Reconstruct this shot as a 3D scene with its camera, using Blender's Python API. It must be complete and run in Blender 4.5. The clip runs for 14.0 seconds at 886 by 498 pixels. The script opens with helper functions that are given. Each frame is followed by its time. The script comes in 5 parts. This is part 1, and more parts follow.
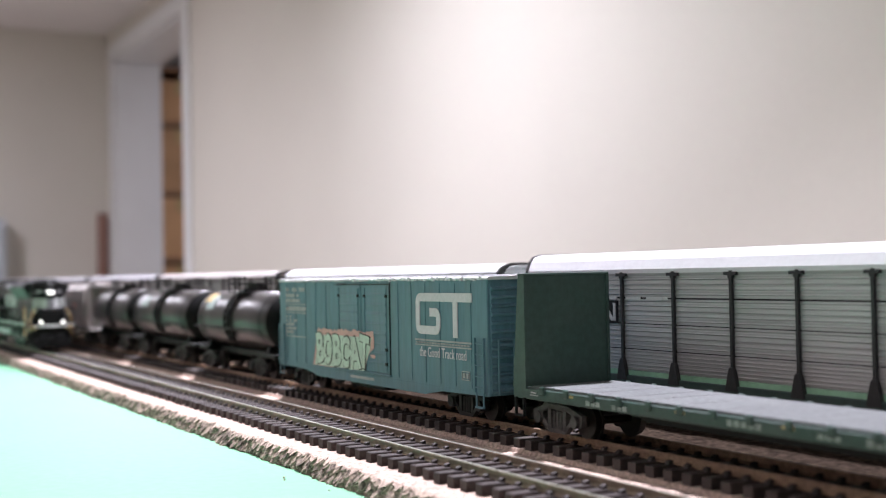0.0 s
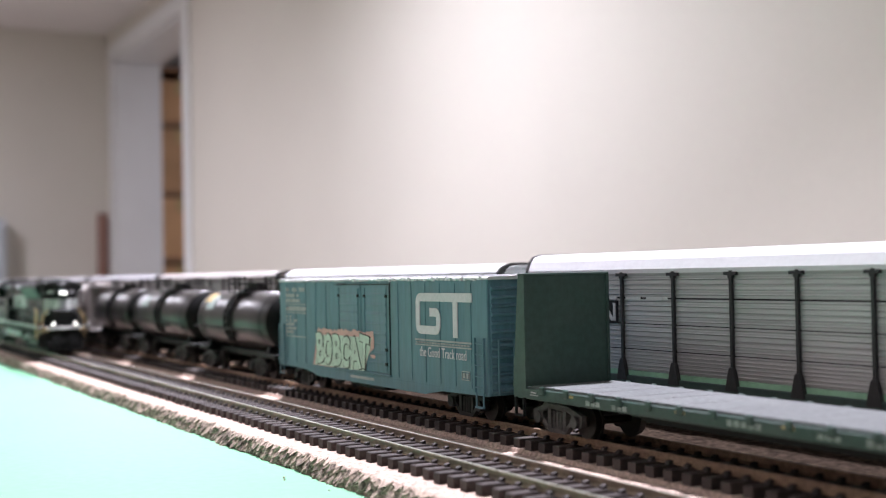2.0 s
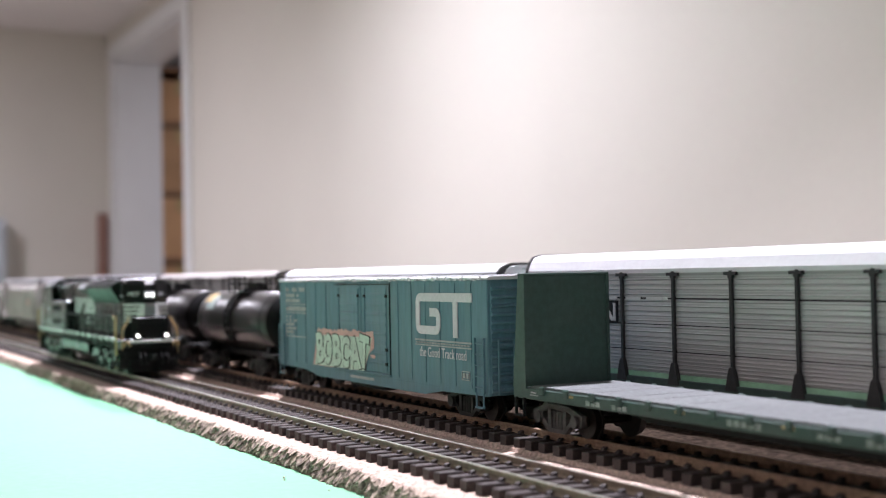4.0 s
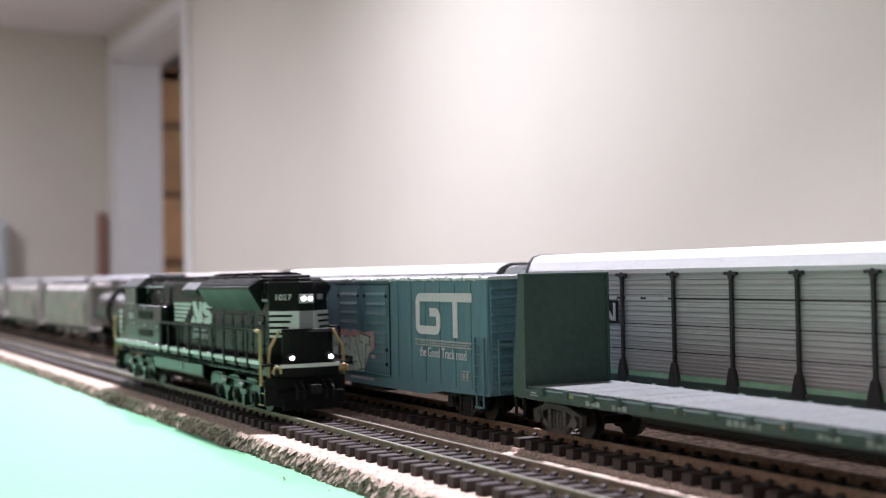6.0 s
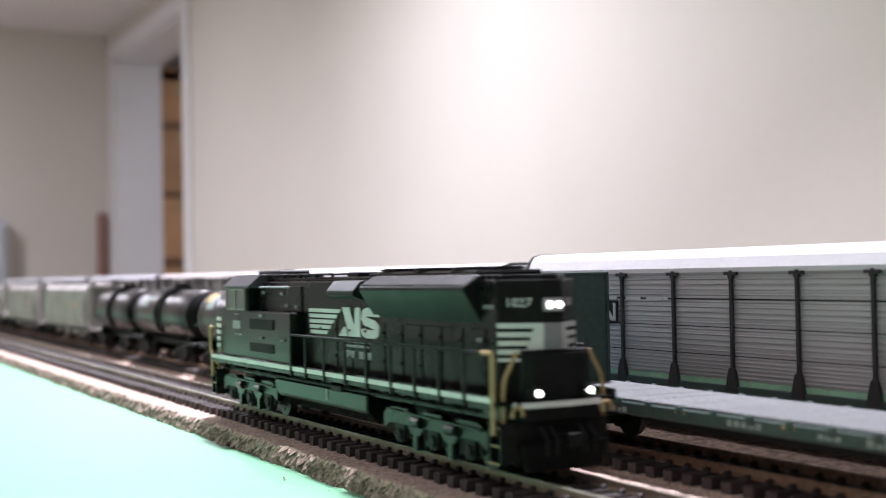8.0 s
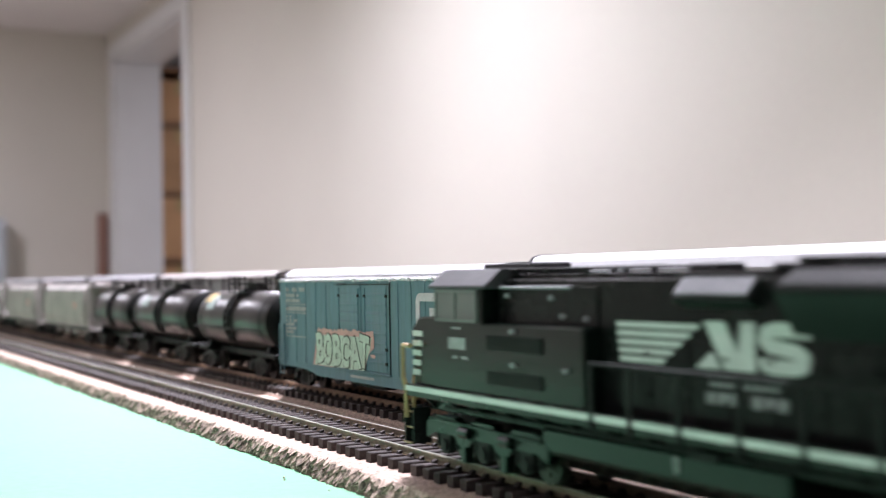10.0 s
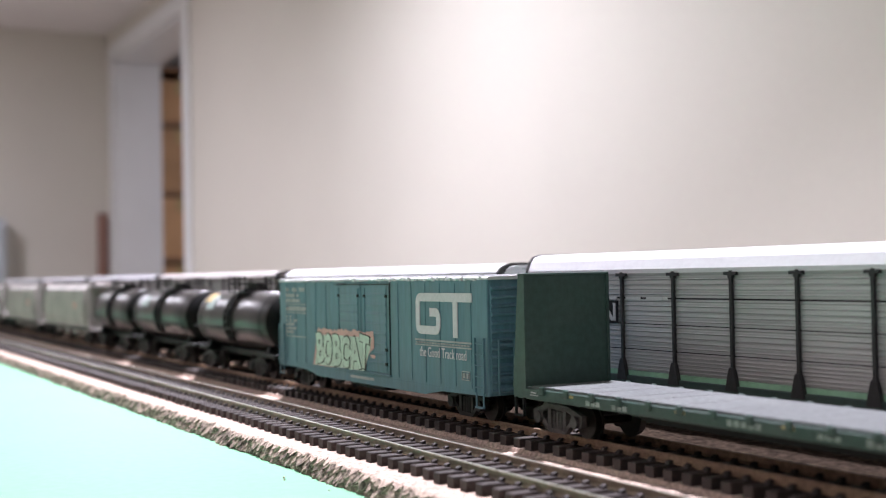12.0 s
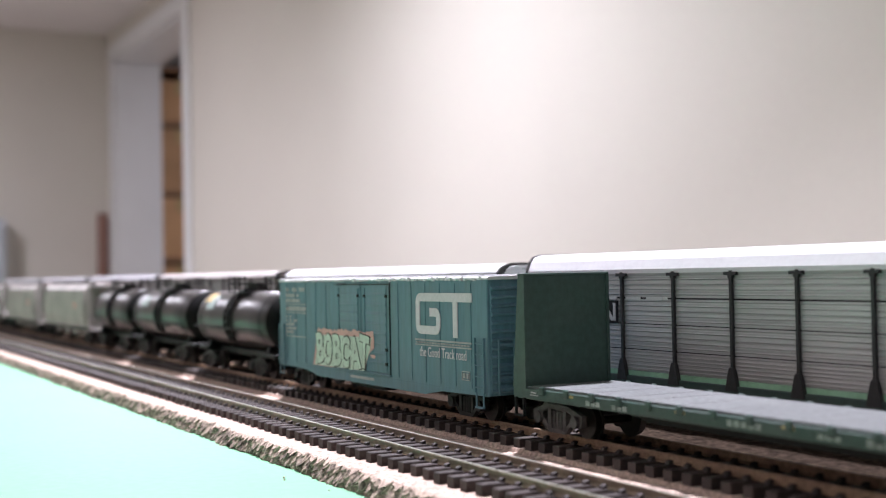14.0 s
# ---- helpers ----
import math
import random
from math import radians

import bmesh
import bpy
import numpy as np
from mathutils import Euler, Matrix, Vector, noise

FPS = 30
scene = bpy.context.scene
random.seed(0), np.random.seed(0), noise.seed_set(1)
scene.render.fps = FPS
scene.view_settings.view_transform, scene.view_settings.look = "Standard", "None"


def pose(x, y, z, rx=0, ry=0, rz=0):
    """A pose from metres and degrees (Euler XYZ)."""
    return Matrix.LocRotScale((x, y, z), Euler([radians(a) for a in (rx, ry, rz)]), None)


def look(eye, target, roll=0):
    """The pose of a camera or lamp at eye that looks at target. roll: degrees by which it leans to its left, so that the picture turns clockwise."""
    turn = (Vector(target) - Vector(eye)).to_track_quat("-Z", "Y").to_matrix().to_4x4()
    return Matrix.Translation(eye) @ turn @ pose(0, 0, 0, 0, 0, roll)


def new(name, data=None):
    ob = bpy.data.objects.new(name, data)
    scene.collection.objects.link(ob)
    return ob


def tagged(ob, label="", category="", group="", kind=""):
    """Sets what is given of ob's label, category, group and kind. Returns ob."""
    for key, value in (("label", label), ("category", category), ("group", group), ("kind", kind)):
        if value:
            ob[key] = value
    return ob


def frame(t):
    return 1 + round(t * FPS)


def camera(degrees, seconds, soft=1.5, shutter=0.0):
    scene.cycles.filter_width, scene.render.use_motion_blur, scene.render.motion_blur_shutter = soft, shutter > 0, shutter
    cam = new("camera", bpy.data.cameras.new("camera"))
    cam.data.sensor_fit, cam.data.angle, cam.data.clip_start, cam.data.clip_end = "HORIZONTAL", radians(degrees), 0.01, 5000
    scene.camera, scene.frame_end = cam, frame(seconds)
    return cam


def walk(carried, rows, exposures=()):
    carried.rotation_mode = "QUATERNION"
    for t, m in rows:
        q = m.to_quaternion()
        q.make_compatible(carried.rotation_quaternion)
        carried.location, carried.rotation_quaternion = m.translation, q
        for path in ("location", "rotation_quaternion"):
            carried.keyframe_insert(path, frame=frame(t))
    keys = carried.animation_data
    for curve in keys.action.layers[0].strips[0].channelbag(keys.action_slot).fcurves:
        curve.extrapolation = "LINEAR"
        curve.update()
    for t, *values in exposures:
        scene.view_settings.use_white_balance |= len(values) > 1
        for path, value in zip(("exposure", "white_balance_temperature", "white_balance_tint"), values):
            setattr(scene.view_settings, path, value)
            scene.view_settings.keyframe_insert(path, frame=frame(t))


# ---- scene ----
cam = camera(39.46, 14.0, soft=1.15, shutter=0.7)
cam.data.dof.use_dof = True
cam.data.dof.focus_distance = 0.43
cam.data.dof.aperture_fstop = 14.0
EYE = Vector((0.36186, -0.17764, 0.05344))
TH, PIT, ROL = 0.48594, 0.02054, -0.01848
AIM = EYE + Vector((-math.cos(TH) * math.cos(PIT), math.sin(TH) * math.cos(PIT), math.sin(PIT)))
VIEW = look(EYE, AIM, math.degrees(ROL))
walk(cam, [(0.0, VIEW), (14.0, VIEW)], exposures=[(0.0, 0.02), (6.3, 0.02), (7.8, 0.08), (11.0, 0.08), (12.2, 0.03), (14.0, 0.02)])

# ---- light: two inferred ceiling lights, added unseen fills, and a faint even ambient ----
world = bpy.data.worlds.new("room")
world.use_nodes = True
world.node_tree.nodes["Background"].inputs[0].default_value = (0.9, 0.95, 1.0, 1)
world.node_tree.nodes["Background"].inputs[1].default_value = 0.05
scene.world = world
CEIL, WALL, FLOOR, TABLE, BED = 1.535, 1.514, -0.79, -0.0118, -0.0055


def ceiling_lamp(x, y, watts, size=0.14, spread=150, colour=(1.0, 0.962, 1.11)):
    data = bpy.data.lights.new("ceiling_lamp", "AREA")
    data.shape, data.size, data.energy, data.color, data.spread = "DISK", size, watts, colour, radians(spread)
    ob = new("ceiling_lamp", data)
    ob.matrix_world = look((x, y, CEIL - 0.02), (x, y, 0), 0)
    return ob


ceiling_lamp(-0.38, 0.33, 30, 0.12, 104)
ceiling_lamp(-2.46, 0.50, 36, 0.16, 150)
# unseen fills, added to lift the left wall and the near sides
ceiling_lamp(-4.90, -0.60, 52, 0.16, 180)
ceiling_lamp(1.30, -0.75, 6.5, 0.25, 180)
ceiling_lamp(-0.60, -1.70, 3.6, 0.40, 180)
ceiling_lamp(-2.90, -1.70, 12, 0.40, 180)
# another added, unseen lamp that brightens the next room
ceiling_lamp(-6.30, 3.20, 16, 0.16, 180)

# ---- materials ----


def material(name, colour, rough=0.5, metal=0.0, grain=400.0, vary=0.12, stains=25.0, stain=0.15, bump=0.1, tint=None, spec=0.5, coat=0.0, each=0.0, stretch=None):
    m = bpy.data.materials.new(name)
    m.use_nodes = True
    n, l = m.node_tree.nodes, m.node_tree.links
    bsdf = n["Principled BSDF"]
    bsdf.inputs["Roughness"].default_value, bsdf.inputs["Metallic"].default_value = rough, metal
    bsdf.inputs["Specular IOR Level"].default_value = spec
    bsdf.inputs["Coat Weight"].default_value = coat
    pos = n.new("ShaderNodeTexCoord")
    fine, wide = n.new("ShaderNodeTexNoise"), n.new("ShaderNodeTexNoise")
    for node, size, detail in ((fine, grain, 4), (wide, stains, 5)):
        node.inputs["Scale"].default_value, node.inputs["Detail"].default_value = size, detail
        if stretch:
            longer = n.new("ShaderNodeVectorMath")
            longer.operation = "MULTIPLY"
            longer.inputs[1].default_value = stretch
            l.new(pos.outputs["Object"], longer.inputs[0])
            l.new(longer.outputs[0], node.inputs["Vector"])
        else:
            l.new(pos.outputs["Object"], node.inputs["Vector"])
    ramp = n.new("ShaderNodeMapRange")
    ramp.inputs[1].default_value, ramp.inputs[2].default_value = 0.3, 0.7
    ramp.inputs[3].default_value, ramp.inputs[4].default_value = 1 - vary, 1 + vary
    l.new(fine.outputs[0], ramp.inputs[0])
    mix = n.new("ShaderNodeMix")
    mix.data_type = "RGBA"
    other = tint or [c * 0.6 for c in colour]
    mix.inputs[6].default_value, mix.inputs[7].default_value = (*colour, 1), (*other, 1)
    amount = n.new("ShaderNodeMapRange")
    amount.inputs[1].default_value, amount.inputs[2].default_value, amount.inputs[4].default_value = 0.42, 0.75, min(1, stain * 3)
    l.new(wide.outputs[0], amount.inputs[0])
    l.new(amount.outputs[0], mix.inputs[0])
    scale = n.new("ShaderNodeVectorMath")
    scale.operation = "SCALE"
    l.new(mix.outputs[2], scale.inputs[0])
    last = ramp.outputs[0]
    if each:
        info, more, times = n.new("ShaderNodeObjectInfo"), n.new("ShaderNodeMapRange"), n.new("ShaderNodeMath")
        more.inputs[3].default_value, more.inputs[4].default_value, times.operation = 1 - each, 1 + each, "MULTIPLY"
        l.new(info.outputs["Random"], more.inputs[0])
        l.new(more.outputs[0], times.inputs[0])
        l.new(last, times.inputs[1])
        last = times.outputs[0]
    l.new(last, scale.inputs["Scale"])
    l.new(scale.outputs[0], bsdf.inputs["Base Color"])
    r = n.new("ShaderNodeMapRange")
    r.inputs[3].default_value, r.inputs[4].default_value = max(0.03, rough - 0.08), min(1, rough + 0.1)
    l.new(wide.outputs[0], r.inputs[0])
    l.new(r.outputs[0], bsdf.inputs["Roughness"])
    if bump:
        b = n.new("ShaderNodeBump")
        b.inputs["Strength"].default_value, b.inputs["Distance"].default_value = bump, 0.3 / grain
        l.new(fine.outputs[0], b.inputs["Height"])
        l.new(b.outputs[0], bsdf.inputs["Normal"])
    return m


def glowing(name, colour, power):
    m = bpy.data.materials.new(name)
    m.use_nodes = True
    b = m.node_tree.nodes["Principled BSDF"]
    b.inputs["Base Color"].default_value = (*colour, 1)
    b.inputs["Emission Color"].default_value, b.inputs["Emission Strength"].default_value = (*colour, 1), power
    return m


PAINT_WALL = material("cream_wall_paint", (0.69, 0.666, 0.604), 0.8, grain=90, vary=0.02, stains=1.2, stain=0.05, bump=0.15)
PAINT_TRIM = material("white_trim_paint", (0.77, 0.785, 0.79), 0.45, grain=60, vary=0.02, stains=4, stain=0.04, bump=0.05)
PAINT_CEIL = material("ceiling_paint", (0.84, 0.81, 0.80), 0.9, grain=120, vary=0.03, stains=2, stain=0.05)
CARPET = material("beige_carpet", (0.36, 0.31, 0.26), 0.95, grain=500, vary=0.3, stains=3)
OAK = material("brown_wood", (0.30, 0.17, 0.095), 0.55, grain=60, vary=0.25, stains=6, stain=0.2)
CARD = material("tan_cardboard", (0.47, 0.28, 0.145), 0.8, grain=90, vary=0.1, stains=8, each=0.3)
REDWOOD = material("red_brown_wood", (0.29, 0.165, 0.135), 0.6, grain=60, vary=0.2, stains=8)
GREYBOX = material("blue_grey_enamel", (0.55, 0.60, 0.64), 0.5, grain=80, vary=0.04, stains=5)
GREEN = material("mint_green_board_paint", (0.146, 0.382, 0.218), 0.55, grain=250, vary=0.04, stains=7, stain=0.08, bump=0.06, tint=(0.176, 0.410, 0.250))
CORK = material("cork_roadbed", (0.50, 0.375, 0.315), 0.95, grain=700, vary=0.45, stains=160, stain=0.2, bump=1.0, tint=(0.34, 0.26, 0.20))
TORN = material("torn_cork_edge", (0.38, 0.28, 0.23), 0.95, grain=900, vary=0.6, stains=300, stain=0.33, bump=1.0, tint=(0.045, 0.030, 0.027))
# brown scatter, its colour darkened further to carry the shade between the tracks
SHOULDER = material("brown_scatter_with_shade", (0.045, 0.033, 0.025), 1.0, grain=700, vary=0.6, stains=220, stain=0.33, bump=1.0, tint=(0.016, 0.012, 0.010), spec=0.0)
TIE = material("brown_black_tie_plastic", (0.040, 0.030, 0.028), 0.62, spec=0.3, grain=900, vary=0.25, stains=200, stain=0.2, bump=0.25, each=0.25)
TIE_OLD = material("weathered_tie_plastic", (0.036, 0.026, 0.022), 0.6, grain=900, vary=0.3, stains=200, stain=0.2, bump=0.3, each=0.3)
RAIL = material("brown_rail_side", (0.29, 0.235, 0.17), 0.42, 0.25, grain=600, vary=0.2, stains=60, stain=0.2, tint=(0.12, 0.085, 0.065))
NICKEL = material("bright_rail_top", (0.62, 0.61, 0.53), 0.31, 0.78, grain=600, vary=0.1, stains=60, stain=0.15)
RUST = material("rust_brown_rail", (0.31, 0.205, 0.14), 0.55, 0.3, grain=700, vary=0.3, stains=70, stain=0.3, bump=0.3, tint=(0.38, 0.27, 0.18))
BOX = material("blue_green_boxcar_paint", (0.096, 0.194, 0.250), 0.48, grain=600, vary=0.12, stains=110, stain=0.22, tint=(0.145, 0.215, 0.235), stretch=(1.0, 1.0, 0.16))
WHITE = material("white_lettering", (0.68, 0.62, 0.67), 0.55, grain=900, vary=0.07, stains=120, stain=0.14, tint=(0.50, 0.48, 0.50))
FADED = material("faded_white_lettering", (0.44, 0.43, 0.45), 0.6, grain=900, vary=0.15, stains=200, stain=0.3)
SILVERROOF = material("galvanised_roof", (0.72, 0.72, 0.74), 0.45, 0.2, grain=500, vary=0.06, stains=60)
PINK = material("pink_spray_paint", (0.66, 0.38, 0.35), 0.6, grain=500, vary=0.12, stains=150)
MINT = material("pale_green_spray_paint", (0.58, 0.70, 0.60), 0.6, grain=500, vary=0.08, stains=150)
BLACK = material("black_plastic", (0.012, 0.012, 0.012), 0.55, grain=500, vary=0.2, stains=80, stain=0.2, spec=0.2)
GLOSS = material("gloss_black_tank_paint", (0.016, 0.014, 0.014), 0.34, grain=500, vary=0.2, stains=50, stain=0.2, spec=0.45, tint=(0.036, 0.030, 0.027))
DEEP = material("dark_green_flat_paint", (0.040, 0.075, 0.064), 0.52, grain=500, vary=0.15, stains=70, stain=0.25, tint=(0.06, 0.088, 0.078))
DECK = material("grey_weathered_deck", (0.118, 0.126, 0.128), 0.75, grain=1400, vary=0.30, stains=60, stain=0.3, tint=(0.15, 0.16, 0.158), bump=0.3, each=0.02, stretch=(0.35, 1.0, 1.0), spec=0.35)
# horizontal streaks in the colour stand for bright reflections along the ribs
STEEL = material("galvanised_panel_glint_streaks", (0.62, 0.625, 0.62), 0.42, 0.2, grain=1.5, vary=0.42, stains=0.9, stain=0.3, bump=0.0, tint=(0.33, 0.332, 0.33), each=0.06, stretch=(0.10, 1.0, 21.0))
SCREEN = material("pale_green_side_screen", (0.40, 0.70, 0.48), 0.5, grain=500, vary=0.08, stains=90)
RACKPOST = material("dark_rack_post_paint", (0.034, 0.035, 0.035), 0.55, grain=500, vary=0.2, stains=80)
ROOFWHITE = material("white_rack_roof_paint", (0.78, 0.78, 0.80), 0.4, grain=400, vary=0.03, stains=40, stain=0.06)
ROOFTAN = material("tan_grey_rack_roof_paint", (0.33, 0.30, 0.285), 0.5, grain=400, vary=0.06, stains=40, stain=0.2)
ROOFGREY = material("grey_rack_roof_paint", (0.31, 0.305, 0.33), 0.5, grain=400, vary=0.06, stains=40, stain=0.15)
HOPPER = material("light_grey_hopper_paint", (0.40, 0.362, 0.348), 0.5, grain=400, vary=0.12, stains=50, stain=0.28)
TRUCK = material("dusty_grey_truck", (0.062, 0.060, 0.056), 0.6, grain=700, vary=0.35, stains=150, stain=0.3)
WHEEL = material("dark_wheel_steel", (0.05, 0.045, 0.04), 0.4, 0.7, grain=500, vary=0.2, stains=100)
TREAD = material("bright_wheel_tread", (0.42, 0.40, 0.38), 0.3, 0.9, grain=500, vary=0.1, stains=100)
ENGINE = material("black_locomotive_paint", (0.0115, 0.0115, 0.0115), 0.25, grain=500, vary=0.15, stains=60, stain=0.2, tint=(0.018, 0.019, 0.018), spec=0.12)
# both blacks have the green board's reflection mixed into the base colour
UNDER = material("green_cast_underframe_black", (0.0055, 0.0095, 0.0075), 0.27, grain=600, vary=0.2, stains=90, stain=0.25, spec=0.29)
CABSIDE = material("green_cast_cab_black", (0.0042, 0.0078, 0.0058), 0.2, grain=500, vary=0.12, stains=60, stain=0.15, spec=0.29)
FLARE = material("shaded_flare_paint", (0.011, 0.013, 0.012), 0.34, grain=500, vary=0.12, stains=60, spec=0.12)
DARKTRUCK = material("black_truck_plastic", (0.022, 0.021, 0.020), 0.6, grain=700, vary=0.3, stains=150, stain=0.3, spec=0.3)
FAINT = material("worn_lettering", (0.30, 0.35, 0.33), 0.6, grain=900, vary=0.2, stains=200, stain=0.3)
CABROOF = material("dark_grey_cab_roof", (0.050, 0.050, 0.054), 0.5, grain=500, vary=0.1, stains=70, spec=0.35)
STRIPE = material("white_stripe_paint", (0.74, 0.75, 0.74), 0.45, grain=600, vary=0.04, stains=90)
GOLD = material("tan_handrail_paint", (0.42, 0.29, 0.14), 0.45, grain=600, vary=0.1, stains=90)
GREYPANEL = material("grey_louvre_paint", (0.33, 0.33, 0.35), 0.5, grain=600, vary=0.08, stains=90)
# opaque grey stands for light reflected in and coming through the panes
GLASS = material("cab_glass_painted_pale", (0.165, 0.165, 0.165), 0.08, grain=300, vary=0.02, stains=60, bump=0.0)
YELLOW = material("yellow_decal", (0.46, 0.34, 0.16), 0.6, grain=600, vary=0.1, stains=90)
GRILLE = material("dark_grey_radiator_mesh", (0.024, 0.025, 0.026), 0.5, grain=700, vary=0.2, stains=90, spec=0.3)
FRAME_PALE = material("pale_window_frame", (0.15, 0.155, 0.155), 0.4, grain=600, vary=0.08, stains=90)
INK = material("dark_olive_spray_line", (0.030, 0.034, 0.028), 0.6, grain=700, vary=0.2, stains=150)
MATT = material("matt_black_paint", (0.0060, 0.0060, 0.0060), 0.7, grain=500, vary=0.25, stains=80, stain=0.2, spec=0.15)
LAMP_ON = glowing("lit_headlight", (1.0, 0.98, 0.95), 6.0)

# ---- building blocks ----


def part(name, bm, mat, parent=None, label="", smooth=False):
    me = bpy.data.meshes.new(name)
    bmesh.ops.recalc_face_normals(bm, faces=bm.faces)
    for f in bm.faces:
        f.smooth = smooth
    bm.to_mesh(me)
    bm.free()
    me.materials.append(mat)
    ob = new(name, me)
    if parent:
        ob.parent = parent
    if label:
        tagged(ob, label)
    return ob


def thing(name, label, category, group="", at=None):
    ob = new(name)
    ob.empty_display_size = 0.01
    if at is not None:
        ob.matrix_world = at
    return tagged(ob, label, category, group)


def box(bm, x0, x1, y0, y1, z0, z1, bevel=0.0):
    b = bmesh.new()
    bmesh.ops.create_cube(b, size=1, matrix=Matrix.LocRotScale(((x0 + x1) / 2, (y0 + y1) / 2, (z0 + z1) / 2), None, (abs(x1 - x0), abs(y1 - y0), abs(z1 - z0))))
    if bevel:
        bmesh.ops.bevel(b, geom=b.edges[:], offset=bevel, segments=1, affect="EDGES")
    return join(bm, b)


def join(bm, b):
    me = bpy.data.meshes.new("tmp")
    b.to_mesh(me)
    b.free()
    bm.from_mesh(me)
    bpy.data.meshes.remove(me)
    return bm


def rod(bm, a, b, r, seg=8, r2=None):
    a, b = Vector(a), Vector(b)
    t = bmesh.new()
    bmesh.ops.create_cone(t, cap_ends=True, segments=seg, radius1=r, radius2=r if r2 is None else r2, depth=(b - a).length,
                          matrix=Matrix.Translation((a + b) / 2) @ (b - a).to_track_quat("Z", "Y").to_matrix().to_4x4())
    return join(bm, t)


def prism(bm, outline, a, b, axis="x", bevel=0.0):
    """The outline, pushed from a to b along the axis: (y, z) for x, (x, z) for y, (x, y) for z."""
    put = {"x": lambda u, v, w: (w, u, v), "y": lambda u, v, w: (u, w, v), "z": lambda u, v, w: (u, v, w)}[axis]
    t = bmesh.new()
    lo = [t.verts.new(put(u, v, a)) for u, v in outline]
    hi = [t.verts.new(put(u, v, b)) for u, v in outline]
    t.faces.new(lo)
    t.faces.new(hi[::-1])
    for i in range(len(lo)):
        j = (i + 1) % len(lo)
        t.faces.new((lo[i], hi[i], hi[j], lo[j]))
    bmesh.ops.recalc_face_normals(t, faces=t.faces)
    if bevel:
        bmesh.ops.bevel(t, geom=t.edges[:], offset=bevel, segments=1, affect="EDGES")
    return join(bm, t)


def shape(*steps):
    bm = bmesh.new()
    for fn, *args in steps:
        fn(bm, *args)
    return bm


def lettering(name, text, size, mat, parent, m, label="", stretch=1.0, grow=0.0):
    cu = bpy.data.curves.new(name, "FONT")
    cu.body, cu.size, cu.extrude, cu.align_x, cu.align_y = text, size, 0.00006, "CENTER", "CENTER"
    cu.resolution_u, cu.offset = 3, grow
    tmp = bpy.data.objects.new("tmp", cu)
    scene.collection.objects.link(tmp)
    me = bpy.data.meshes.new_from_object(tmp.evaluated_get(bpy.context.evaluated_depsgraph_get()))
    bpy.data.objects.remove(tmp)
    me.name = name
    me.transform(m @ Matrix.Diagonal((stretch, 1, 1, 1)))
    me.materials.clear()
    me.materials.append(mat)
    ob = new(name, me)
    ob.parent = parent
    return tagged(ob, label)


def facing_front(x, y, z):
    """Text that stands upright on a side that faces -y."""
    return pose(x, y, z, 90, 0, 0)


# ---- the room ----
X0, X1, Y0, BACK = -7.15, 2.6, -2.6, 0.265
DL, DR, DH = -6.92, -5.46, 1.352


def structure(ob, label):
    return tagged(ob, label, "structure", "", "structure")


structure(part("floor", shape((box, -8.8, X1 + 0.2, Y0 - 0.2, 3.9, FLOOR - 0.1, FLOOR)), CARPET), "beige carpet floor of the room")
structure(part("ceiling", shape((box, -8.8, X1 + 0.2, Y0 - 0.2, 3.9, CEIL, CEIL + 0.1)), PAINT_CEIL), "pale flat painted ceiling")
structure(part("wall_north", shape((box, X0, DL, WALL, WALL + BACK, FLOOR, CEIL), (box, DR, X1, WALL, WALL + BACK, FLOOR, CEIL),
                                   (box, DL, DR, WALL, WALL + BACK, DH, CEIL)), PAINT_WALL), "cream painted wall with a wide cased doorway")
structure(part("wall_west", shape((box, X0 - 0.15, X0, Y0, WALL + BACK, FLOOR, CEIL)), PAINT_WALL), "cream painted end wall in the shade")
structure(part("wall_south", shape((box, X0, X1, Y0 - 0.15, Y0, FLOOR, CEIL)), PAINT_WALL), "plain cream painted wall")
structure(part("wall_east", shape((box, X1, X1 + 0.15, Y0, WALL + BACK, FLOOR, CEIL)), PAINT_WALL), "plain cream painted wall")
structure(part("hall_wall", shape((box, -8.6, 0, 3.7, 3.85, FLOOR, CEIL), (box, -8.75, -8.6, WALL + BACK, 3.85, FLOOR, CEIL), (box, -0.15, 0, WALL + BACK, 3.7, FLOOR, CEIL)), PAINT_TRIM),
          "plain pale wall of the next room")
casing = thing("doorway_casing", "white painted wooden casing round a wide doorway", "door casing")
casing["kind"] = "structure"
part("side_casing", shape((box, DL - 0.085, DL, WALL - 0.022, WALL - 0.001, FLOOR, DH, 0.004)), PAINT_TRIM, casing)
part("side_casing", shape((box, DR, DR + 0.085, WALL - 0.022, WALL - 0.001, FLOOR, DH, 0.004)), PAINT_TRIM, casing)
part("head_casing", shape((box, DL - 0.085, DR + 0.085, WALL - 0.022, WALL - 0.001, DH, DH + 0.085, 0.004)), PAINT_TRIM, casing)
part("jamb", shape((box, DL, DL + 0.018, WALL - 0.001, WALL + BACK + 0.002, FLOOR, DH - 0.018, 0.002)), PAINT_TRIM, casing)
part("jamb", shape((box, DR - 0.018, DR, WALL - 0.001, WALL + BACK + 0.002, FLOOR, DH - 0.018, 0.002)), PAINT_TRIM, casing)
part("head_jamb", shape((box, DL, DR, WALL - 0.001, WALL + BACK + 0.002, DH - 0.018, DH - 0.001, 0.002)), PAINT_TRIM, casing)

